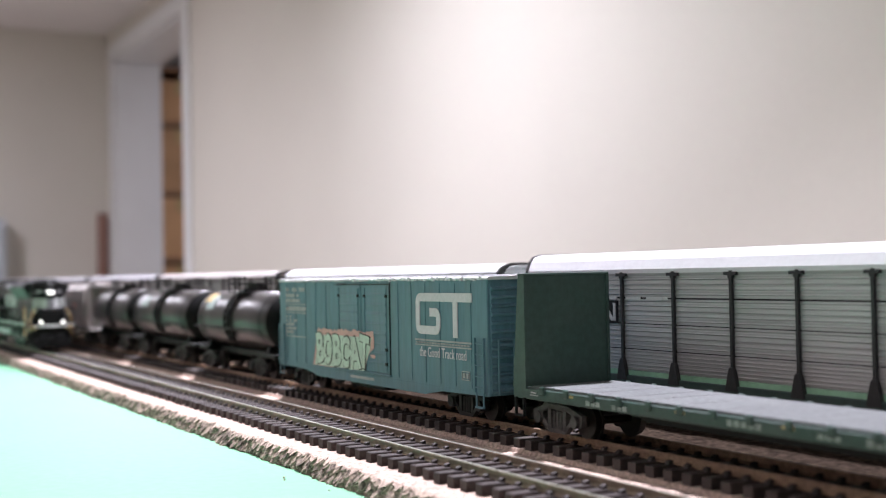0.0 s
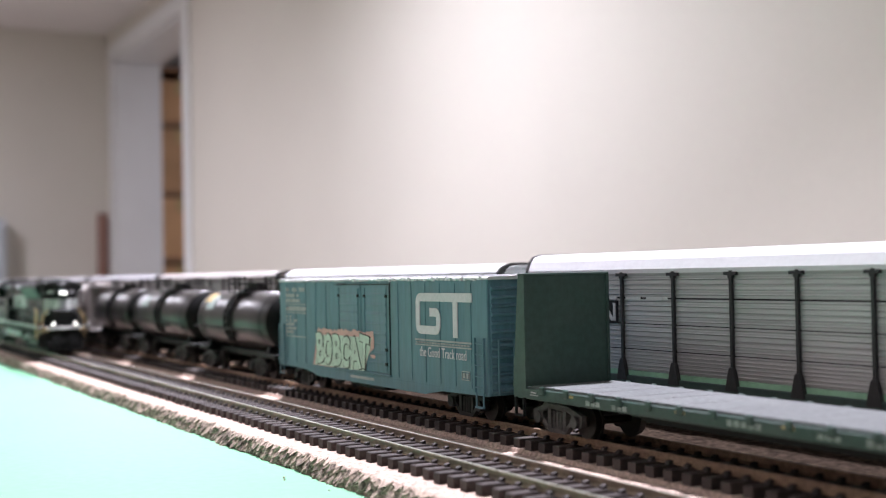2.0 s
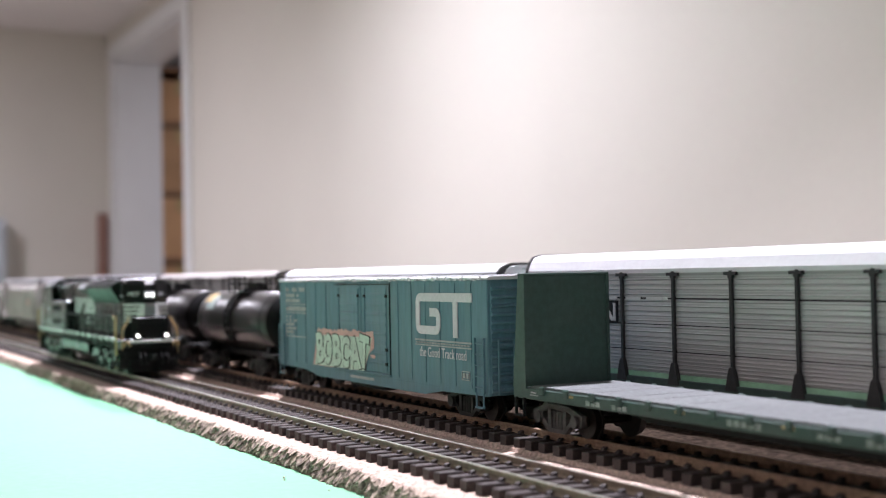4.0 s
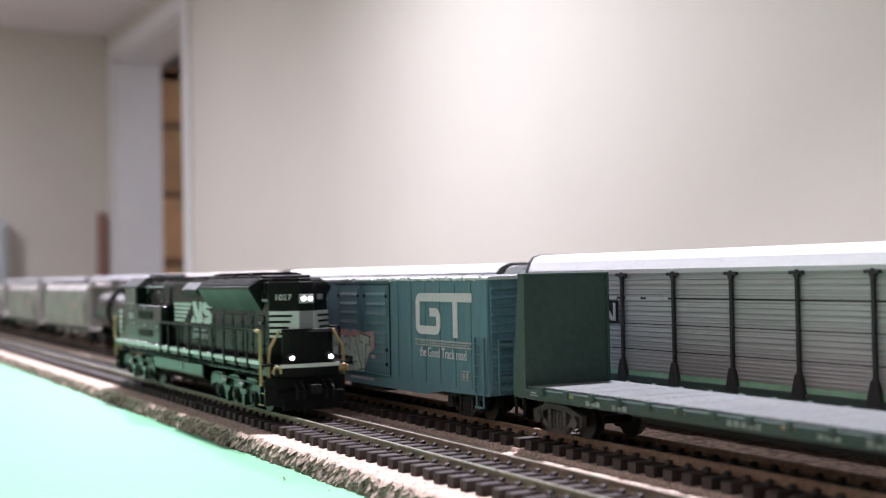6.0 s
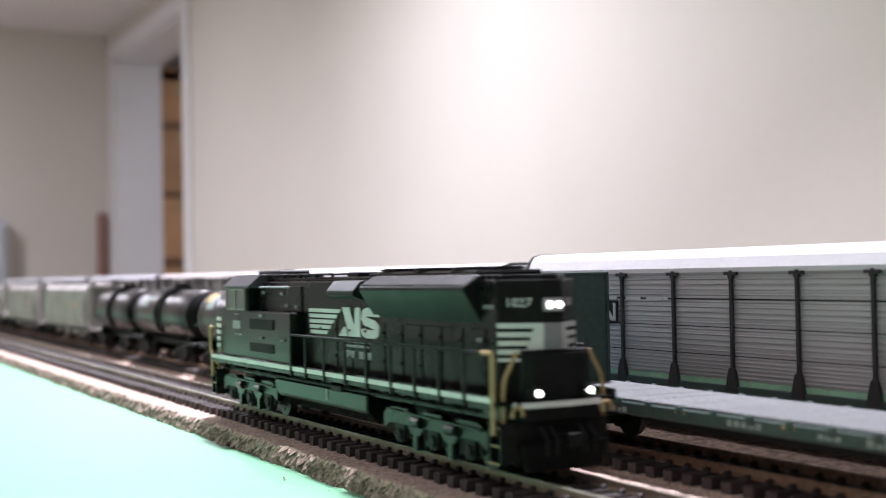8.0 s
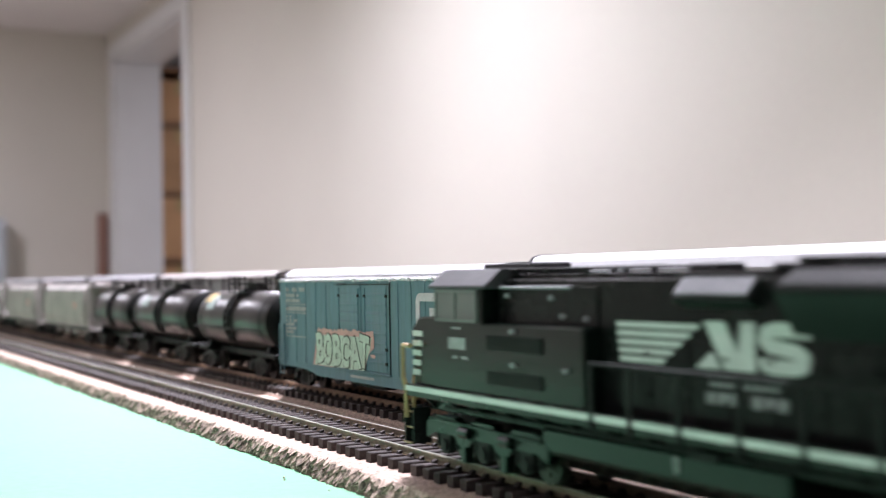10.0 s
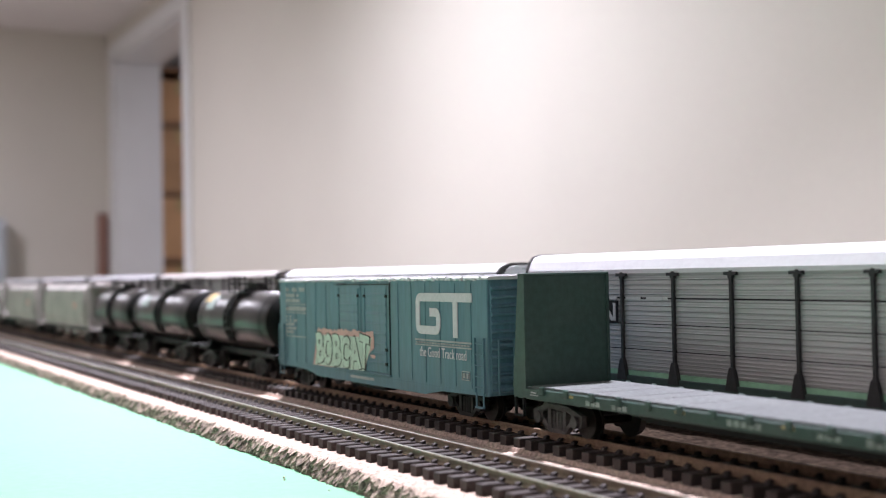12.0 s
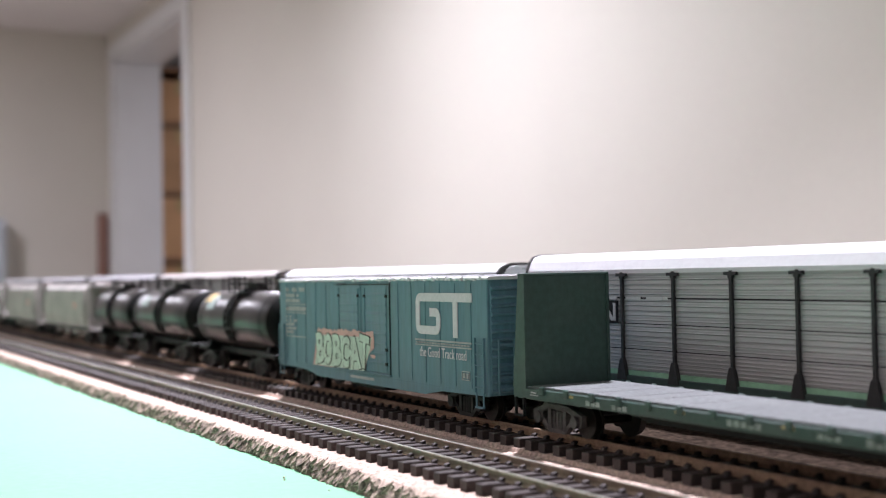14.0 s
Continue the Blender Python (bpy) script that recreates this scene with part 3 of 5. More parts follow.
    for k, (letter, x, z, size, wide, lean) in enumerate((("B", -0.1480, 0.0194, 0.0176, 0.92, 7), ("O", -0.1386, 0.0192, 0.0172, 0.66, -4), ("B", -0.1293, 0.0191, 0.0180, 0.90, 5), ("C", -0.1196, 0.0188, 0.0172, 0.74, -5), ("A", -0.1098, 0.0187, 0.0178, 0.80, 6), ("T", -0.1005, 0.0196, 0.0180, 0.84, -7))):
        depth = gy0 - 0.00014 - 0.00016 * (k % 2)
        lettering("letter_line", letter, size, INK, back, facing_front(x, depth, z) @ pose(0, 0, 0, 0, 0, lean), "", wide, 0.00112)
        lettering("letter", letter, size, MINT, back, facing_front(x, depth - 0.00008, z) @ pose(0, 0, 0, 0, 0, lean), "", wide, 0.00070)
    part("drip", shape((prism, [(-0.0948, 0.0185), (-0.0912, 0.0180), (-0.0898, 0.0190), (-0.0912, 0.0194), (-0.0944, 0.0196)], gy0, gy1, "y")), PINK, back)
    return car


# ---- bulkhead flat ----


def bulkhead_flat():
    car = thing("bulkhead_flat_car", "dark green model flat car with a tall bulkhead and grey deck", "train car", "freight cars", pose(0, Y2, Z2))
    A, B, W, ZD = 0.0136, 0.2500, 0.0163, 0.0152
    part("frame", shape((box, A, B, -W, W, ZD - 0.0044, ZD - 0.0008, 0.0003)), DEEP, car)
    part("centre_sill", shape((prism, [(A + 0.03, 0.0108), (A + 0.06, 0.0070), (B - 0.06, 0.0070), (B - 0.03, 0.0108)], -0.005, 0.005, "y")), BLACK, car)
    x, i = A + 0.0105, 0
    while x < B - 0.003:
        w = 0.0052
        part("deck_board", shape((box, x, x + w - 0.00005, -W + 0.0006, W - 0.0006, ZD - 0.0009, ZD + random.uniform(-0.00003, 0.00003))), DECK, car)
        x += w
    for s in (-1, 1):
        for k in range(17):
            px = A + 0.018 + k * 0.0136
            part("stake_pocket", shape((box, px - 0.0013, px + 0.0013, s * W, s * (W + 0.0009), ZD - 0.0026, ZD + 0.0003, 0.0004)), DEEP, car)
        for a, b, z0, z1 in ((0.0552, 0.0632, 0.0115, 0.0130), (0.0684, 0.0752, 0.0114, 0.0128), (0.1180, 0.1310, 0.0118, 0.0134), (0.1492, 0.1566, 0.0118, 0.0130), (0.1640, 0.1750, 0.0116, 0.0134)):
            bm = bmesh.new()
            for t in np.arange(a, b - 0.001, 0.0026):
                box(bm, t, t + 0.0019, s * W, s * (W + 0.00015), z0, z1)
            part("lettering_bar", bm, FAINT, car, "faded white lettering bar")
        for a in (0.0445, 0.0973, 0.1378):
            part("decal", shape((box, a, a + 0.004, s * W, s * (W + 0.00015), 0.0130, 0.0138)), YELLOW, car)
        part("corner_mark", shape((box, 0.0240, 0.0285, s * W, s * (W + 0.00015), 0.0122, 0.0125), (box, 0.0245, 0.0275, s * W, s * (W + 0.00015), 0.0129, 0.0134)), FADED, car)
        bm = shape((box, A + 0.002, A + 0.0026, s * W, s * (W + 0.0009), 0.0055, 0.0112), (box, A + 0.007, A + 0.0076, s * W, s * (W + 0.0009), 0.0055, 0.0112), (box, A + 0.002, A + 0.0076, s * W, s * (W + 0.0012), 0.0052, 0.0058))
        part("step", bm, BLACK, car)
    # bulkhead: sheet, tapered side webs, cap and back stiffeners
    bx = 0.0212
    head = part("bulkhead", shape((box, bx - 0.0014, bx, -W, W, ZD - 0.0006, 0.0505, 0.0002)), DEEP, car)
    for s in (-1, 1):
        part("side_web", shape((prism, [(A + 0.0005, ZD - 0.001), (bx + 0.0006, ZD - 0.001), (bx + 0.0006, 0.0508), (bx - 0.0030, 0.0508)], s * (W - 0.0006), s * (W + 0.0004), "y")), DEEP, head)
    part("cap", shape((box, bx - 0.0034, bx + 0.0006, -W - 0.0004, W + 0.0004, 0.0503, 0.0513, 0.0002)), DEEP, head)
    for y in (-0.0085, 0.0, 0.0085):
        part("stiffener", shape((prism, [(A + 0.0005, ZD - 0.001), (bx - 0.0015, ZD - 0.001), (bx - 0.0015, 0.0503), (bx - 0.0028, 0.0503)], y - 0.0005, y + 0.0005, "y")), DEEP, head)
    coupler(car, A, -1)
    freight_truck(car, 0.0350)
    freight_truck(car, B - 0.031)
    return car


# ---- tank cars ----


def tank_car(x0, x1, label, mark):
    car = thing("tank_car", label, "train car", "freight cars", pose(0, Y2, Z2))
    r, zc = 0.0158, 0.0285
    bm = bmesh.new()
    prof = [(0.0, 0.0), (0.0006, 0.40), (0.0016, 0.66), (0.0027, 0.82), (0.0040, 0.94), (0.0056, 1.0)]
    ring = [(x0 + a, k) for a, k in prof] + [(x0 + (x1 - x0) * t, 1.0) for t in (0.25, 0.5, 0.75)] + [(x1 - a, k) for a, k in reversed(prof)]
    seg, rows = 40, []
    for x, k in ring:
        rows.append([bm.verts.new((x, r * max(k, 0.02) * math.cos(2 * math.pi * i / seg), zc + r * max(k, 0.02) * math.sin(2 * math.pi * i / seg))) for i in range(seg)])
    for a, b in zip(rows, rows[1:]):
        for i in range(seg):
            bm.faces.new((a[i], a[(i + 1) % seg], b[(i + 1) % seg], b[i]))
    bm.faces.new(rows[0])
    bm.faces.new(rows[-1])
    part("tank", bm, GLOSS, car, "", True)
    # matt skin laid over each gloss end to imitate its shade
    for x, w in ((x0, -1), (x1, 1)):
        cap, rims = bmesh.new(), []
        for a, k in ((-0.0002, 0.02), (0.0004, 0.40), (0.0014, 0.665), (0.0025, 0.825), (0.0039, 0.95)):
            rims.append([cap.verts.new((x - w * (a - 0.0002), (r * k + 0.0001) * math.cos(2 * math.pi * i / seg), zc + (r * k + 0.0001) * math.sin(2 * math.pi * i / seg))) for i in range(seg)])
        for a, b in zip(rims, rims[1:]):
            for i in range(seg):
                cap.faces.new((a[i], a[(i + 1) % seg], b[(i + 1) % seg], b[i]))
        cap.faces.new(rims[0])
        part("tank_head", cap, MATT, car, "dull black skin that puts shade on the tank head", True)
    mid = (x0 + x1) / 2
    for x in (x0 + 0.012, mid, x1 - 0.012):
        b = bmesh.new()
        for i in range(seg):
            a0, a1 = 2 * math.pi * i / seg, 2 * math.pi * (i + 1) / seg
            q = [b.verts.new((xx, (r + 0.0004) * math.cos(a), zc + (r + 0.0004) * math.sin(a))) for xx, a in ((x - 0.0009, a0), (x + 0.0009, a0), (x + 0.0009, a1), (x - 0.0009, a1))]
            b.faces.new(q)
        part("tank_band", b, BLACK, car)
    dome = part("manway", shape((rod, (mid, 0, zc + r - 0.001), (mid, 0, zc + r + 0.0035), 0.0048, 16), (rod, (mid, 0, zc + r + 0.0035), (mid, 0, zc + r + 0.0045), 0.0052, 16), *[(rod, (mid + d, e, zc + r - 0.001), (mid + d, e, zc + r + 0.0030), 0.0011, 10) for d, e in ((-0.009, 0.001), (0.0085, -0.002), (0.0115, 0.002))]), GLOSS, car)
    bm = shape((box, mid - 0.014, mid + 0.014, -0.0105, -0.0045, zc + r - 0.0012, zc + r - 0.0006), (box, mid - 0.014, mid + 0.014, 0.0045, 0.0105, zc + r - 0.0012, zc + r - 0.0006))
    part("platform", bm, BLACK, dome)
    for y in (-0.0105, 0.0105):
        bm = bmesh.new()
        for x in (mid - 0.014, mid - 0.0047, mid + 0.0047, mid + 0.014):
            rod(bm, (x, y, zc + r - 0.001), (x, y, zc + r + 0.0075), 0.0004, 6)
        for z in (0.0040, 0.0075):
            rod(bm, (mid - 0.014, y, zc + r + z), (mid + 0.014, y, zc + r + z), 0.0004, 6)
        part("railing", bm, BLACK, dome)
    for s in (-1, 1):
        rails, turns = bmesh.new(), [math.radians(t) for t in range(-40, 91, 10)]
        for xx in (mid - 0.003, mid + 0.003):
            band = [(s * (r + 0.0020) * math.cos(t), zc + (r + 0.0020) * math.sin(t)) for t in turns] + [(s * (r + 0.0006) * math.cos(t), zc + (r + 0.0006) * math.sin(t)) for t in reversed(turns)]
            prism(rails, band, xx - 0.0008, xx + 0.0008, "x")
        stiles = part("ladder", rails, BLACK, car)
        for i in range(9):
            a = math.radians(-15 + 13 * i)
            y, z = s * (r + 0.0012) * math.cos(a), zc + (r + 0.0012) * math.sin(a)
            part("rung", shape((rod, (mid - 0.003, y, z), (mid + 0.003, y, z), 0.0006, 6)), BLACK, stiles)
        bm = bmesh.new()
        rod(bm, (x0 + 0.004, s * (r + 0.0012), zc - 0.004), (x1 - 0.004, s * (r + 0.0012), zc - 0.004), 0.00035, 6)
        part("handrail", bm, BLACK, car)
    part("frame", shape((box, x0 - 0.002, x1 + 0.002, -0.006, 0.006, 0.0092, 0.0128, 0.0004), (box, x0 - 0.002, x0 + 0.016, -0.013, 0.013, 0.0105, 0.0128, 0.0004), (box, x1 - 0.016, x1 + 0.002, -0.013, 0.013, 0.0105, 0.0128, 0.0004),
                         (prism, [(-0.012, 0.012), (-0.009, 0.021), (0.009, 0.021), (0.012, 0.012)], x0 + 0.010, x0 + 0.014, "x"), (prism, [(-0.012, 0.012), (-0.009, 0.021), (0.009, 0.021), (0.012, 0.012)], x1 - 0.014, x1 - 0.010, "x")), BLACK, car)
    for s in (-1, 1):
        for a, z0, z1, mat in mark:
            bm = bmesh.new()
            rr = r + 0.0003
            for k in range(4):
                t0, t1 = [math.asin((z0 + (z1 - z0) * (k + d) / 4 - zc) / r) for d in (0, 1)]
                q = [bm.verts.new((mid + xx, s * rr * math.cos(t), zc + rr * math.sin(t))) for xx, t in ((a, t0), (a + 0.014, t0), (a + 0.014, t1), (a, t1))]
                bm.faces.new(q)
            part("decal", bm, mat, car, "pale decal patch")
    for x, w in ((x0, -1), (x1, 1)):
        coupler(car, x, w)
    freight_truck(car, x0 + 0.020, DARKTRUCK)
    freight_truck(car, x1 - 0.020, DARKTRUCK)
    return car


def hopper(x0, x1, label):
    car = thing("covered_hopper", label, "train car", "freight cars", pose(0, Y2, Z2))
    W = 0.0175
    out = [(-W * 0.90, 0.0135), (-W, 0.022), (-W, 0.036), (-W * 0.93, 0.044), (-W * 0.75, 0.0480), (0, 0.0497)]
    out = out + [(-y, z) for y, z in reversed(out[:-1])]
    part("body", shape((prism, out, x0 + 0.021, x1 - 0.019, "x")), HOPPER, car)
    for x, w in ((x0 + 0.0085, -1), (x1 - 0.0085, 1)):
        part("slope_sheet", shape((prism, [(x - w * 0.0100, 0.0445), (x - w * 0.0020, 0.0140), (x - w * 0.016, 0.014), (x - w * 0.016, 0.0445)], -W * 0.85, W * 0.85, "y")), HOPPER, car)
        for s in (-1, 1):
            bm = bmesh.new()
            xe = x + w * 0.0075
            ladder(bm, xe - 0.0045, xe, s * (W - 0.001), 0.0120, 0.0470, 8, 0.0005)
            part("ladder", bm, HOPPER, car)
        part("end_platform", shape((box, min(x - w * 0.012, x + w * 0.0085), max(x - w * 0.012, x + w * 0.0085), -W * 0.9, W * 0.9, 0.0118, 0.0136, 0.0003)), HOPPER, car)
        part("roof_step", shape((box, min(x - w * 0.012, x + w * 0.0085), max(x - w * 0.012, x + w * 0.0085), -W * 0.8, W * 0.8, 0.0468, 0.0476, 0.0002)), HOPPER, car)
    for i in range(4):
        a = x0 + 0.03 + i * (x1 - x0 - 0.06) / 4
        b = a + (x1 - x0 - 0.06) / 4
        part("bay", shape((prism, [(a + 0.002, 0.0137), (b - 0.002, 0.0137), (b - 0.012, 0.0060), (a + 0.012, 0.0060)], -0.010, 0.010, "y")), HOPPER, car)
    part("roof_walk", shape((box, x0 + 0.01, x1 - 0.007, -0.0095, -0.0055, 0.0505, 0.0510), (box, x0 + 0.01, x1 - 0.007, 0.0055, 0.0095, 0.0505, 0.0510), *[(box, x, x + 0.001, -0.0095, 0.0095, 0.0485, 0.0506) for x in np.arange(x0 + 0.02, x1 - 0.015, 0.02)]), HOPPER, car)
    for s in (-1, 1):
        part("side_sill", shape((box, x0 + 0.004, x1 - 0.002, s * (W * 0.86), s * (W * 0.92), 0.0112, 0.0140, 0.0003)), BLACK, car)
        part("decal", shape((box, x1 - 0.060, x1 - 0.047, s * (W - 0.0002), s * (W + 0.0002), 0.029, 0.034)), PINK, car, "small reddish emblem")
    for x, w in ((x0 + 0.004, -1), (x1 - 0.002, 1)):
        coupler(car, x, w)
    freight_truck(car, x0 + 0.026, BLACK)
    freight_truck(car, x1 - 0.022, BLACK)
    return car


# ---- auto racks on the rear track ----


def rack_panel_mesh(n):
    """One ribbed side panel, unit long, seen as horizontal corrugations."""
    bm = bmesh.new()
    pts = []
    for i in range(n):
        z0 = i / n
        pts += [(0.0, z0), (0.00012, z0 + 0.45 / n), (-0.00036, z0 + 0.62 / n), (-0.00044, z0 + 0.76 / n), (-0.00002, z0 + 0.84 / n)]
    pts.append((0.0, 1.0))
    prism(bm, pts + [(0.0008, 1.0), (0.0008, 0.0)], 0, 1, "x")
    bmesh.ops.recalc_face_normals(bm, faces=bm.faces)
    me = bpy.data.meshes.new("side_panel")
    bm.to_mesh(me)
    bm.free()
    me.materials.append(STEEL)
    return me


PANEL, LOW_PANEL = rack_panel_mesh(5), rack_panel_mesh(6)


PITCH = 0.0297


def auto_rack(x0, x1, roof_mat, label, first_post, end_mat, emblem=False, ZR=0.0556):
    car = thing("auto_rack", label, "train car", "auto rack cars", pose(0, Y3, Z3))
    W, ZE = 0.0178, 0.0508
    half = [(-W - 0.0006, ZE - 0.0003), (-W - 0.0006, ZE + 0.0012), (-W + 0.0008, ZE + 0.62 * (ZR - ZE)), (-W + 0.0026, ZR - 0.0008), (-W + 0.0060, ZR + 0.0001)]
    outline = half + [(-y, z) for y, z in reversed(half)]
    bm = shape((prism, outline, x0, x1, "x"))
    part("roof", bm, roof_mat, car)
    for xa, xb in ((x0 - 0.0012, x0 + 0.0004), (x1 - 0.0004, x1 + 0.0012)):
        rim = [(y * 1.02, ZE + (z - ZE) * 1.05) for y, z in outline]
        part("roof_end_rim", shape((prism, rim, xa, xb, "x")), RACKPOST, car, "black end rim of the roof")
    for x, w in ((x0, -1), (x1, 1)):
        cap = [(y * 0.86, ZE - 0.002 + (z - ZE + 0.002) * 0.88) for y, z in outline]
        part("end_gable", shape((prism, cap, x, x + w * 0.0018, "x")), end_mat, car)
        part("gable_mark", shape((box, x + w * 0.0018, x + w * 0.0020, -0.007, 0.001, ZE + 0.0022, ZE + 0.0028)), GREYPANEL, car)
        part("end_door", shape((box, x - w * 0.001, x + w * 0.0022, -W + 0.003, 0.0004, 0.0125, ZE - 0.0010, 0.0004)), end_mat, car)
        part("end_door", shape((box, x - w * 0.001, x + w * 0.0022, 0.0008, W - 0.003, 0.0125, ZE - 0.0010, 0.0004)), end_mat, car)
    part("deck", shape((box, x0, x1, -W, W, 0.0095, 0.0128, 0.0003), (box, x0 + 0.002, x1 - 0.002, -W + 0.003, W - 0.003, 0.0290, 0.0296), (box, x0 + 0.002, x1 - 0.002, -W + 0.003, W - 0.003, 0.0410, 0.0416)), DEEP, car)
    tiers = ((0.0156, 0.0230), (0.0234, 0.0322), (0.0326, 0.0413), (0.0419, 0.0506))
    for s in (-1, 1):
        posts = []
        x = first_post
        while x > x0 + 0.012:
            x -= PITCH
        x += PITCH if x < x0 + 0.002 else 0
        while x < x1 - 0.002:
            posts.append(x)
            x += PITCH
        for x in posts:
            bm = shape((box, x - 0.00055, x + 0.00055, s * W, s * (W + 0.0011), 0.0120, ZE + 0.0002), (box, x - 0.0029, x + 0.0029, s * W, s * (W + 0.0013), ZE - 0.0013, ZE - 0.0002), (box, x - 0.0010, x + 0.0010, s * W, s * (W + 0.0012), ZE - 0.0022, ZE - 0.0013))
            prism(bm, [(x - 0.0029, 0.0120), (x + 0.0029, 0.0120), (x + 0.0021, 0.0152), (x + 0.0012, 0.0186), (x + 0.0006, 0.0196), (x - 0.0006, 0.0196), (x - 0.0012, 0.0186), (x - 0.0021, 0.0152)], s * W, s * (W + 0.0016), "y")
            part("post", bm, RACKPOST, car)
        ends = [x0 + 0.0006] + posts + [x1 - 0.0006]
        for a, b in zip(ends, ends[1:]):
            if b - a < 0.004:
                continue
            for z0, z1 in tiers:
                ob = new("side_panel", LOW_PANEL if z0 < 0.02 else PANEL)
                ob.parent = car
                ob.matrix_basis = Matrix.Translation((a + 0.0003 if s < 0 else b - 0.0003, s * (W - 0.0003), z0)) @ (Matrix() if s < 0 else Matrix.Rotation(math.pi, 4, "Z")) @ Matrix.Diagonal((b - a - 0.0006, 1, z1 - z0, 1))
            part("side_screen", shape((box, a + 0.0003, b - 0.0003, s * (W - 0.0008), s * (W + 0.0001), 0.0134, 0.0154)), SCREEN, car, "pale green lower side screen")
        part("side_sill", shape((box, x0, x1, s * (W - 0.0006), s * (W + 0.0012), 0.0080, 0.0137, 0.0003)), DEEP, car)
        part("top_rail", shape((box, x0, x1, s * (W - 0.0006), s * (W + 0.0003), ZE - 0.0011, ZE - 0.0002)), STEEL, car)
        for z in (0.0232, 0.0324, 0.0416):
            part("gap_strip", shape((box, x0 + 0.001, x1 - 0.001, s * (W - 0.0012), s * (W - 0.0006), z - 0.0005, z + 0.0005)), BLACK, car)
        if emblem:
            bm = bmesh.new()
            for a, b in ((-0.0190, -0.0112), (-0.0055, 0.0030), (0.0068, 0.0158), (0.0163, 0.0185)):
                box(bm, a, b, s * (W + 0.0002), s * (W + 0.0006), 0.0411, 0.0421)
            part("reflective_strip", bm, STRIPE, car, "white dashed strip")
            plate = part("emblem_plate", shape((box, -0.0290, -0.0106, s * (W + 0.0002), s * (W + 0.0006), 0.0322, 0.0405)), BLACK, car, "black emblem plate")
            o = s * (W + 0.0006)
            bm = bmesh.new()
            for pts in ([(-0.0132, 0.0332), (-0.0118, 0.0332), (-0.0118, 0.0398), (-0.0132, 0.0398)], [(-0.0178, 0.0398), (-0.0192, 0.0398), (-0.0146, 0.0332), (-0.0126, 0.0332)], [(-0.0205, 0.0332), (-0.0190, 0.0332), (-0.0190, 0.0398), (-0.0205, 0.0398)]):
                prism(bm, pts, o, o + s * 0.0002, "y")
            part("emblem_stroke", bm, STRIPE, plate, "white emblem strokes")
    for a in (x0 + 0.035, x1 - 0.035):
        freight_truck(car, a, BLACK)
    for x, w in ((x0, -1), (x1, 1)):
        coupler(car, x, w)
    return car


# ---- the locomotive, in its own space: x = 0 at the foot of the leading handrail, rail top at z = 0 ----


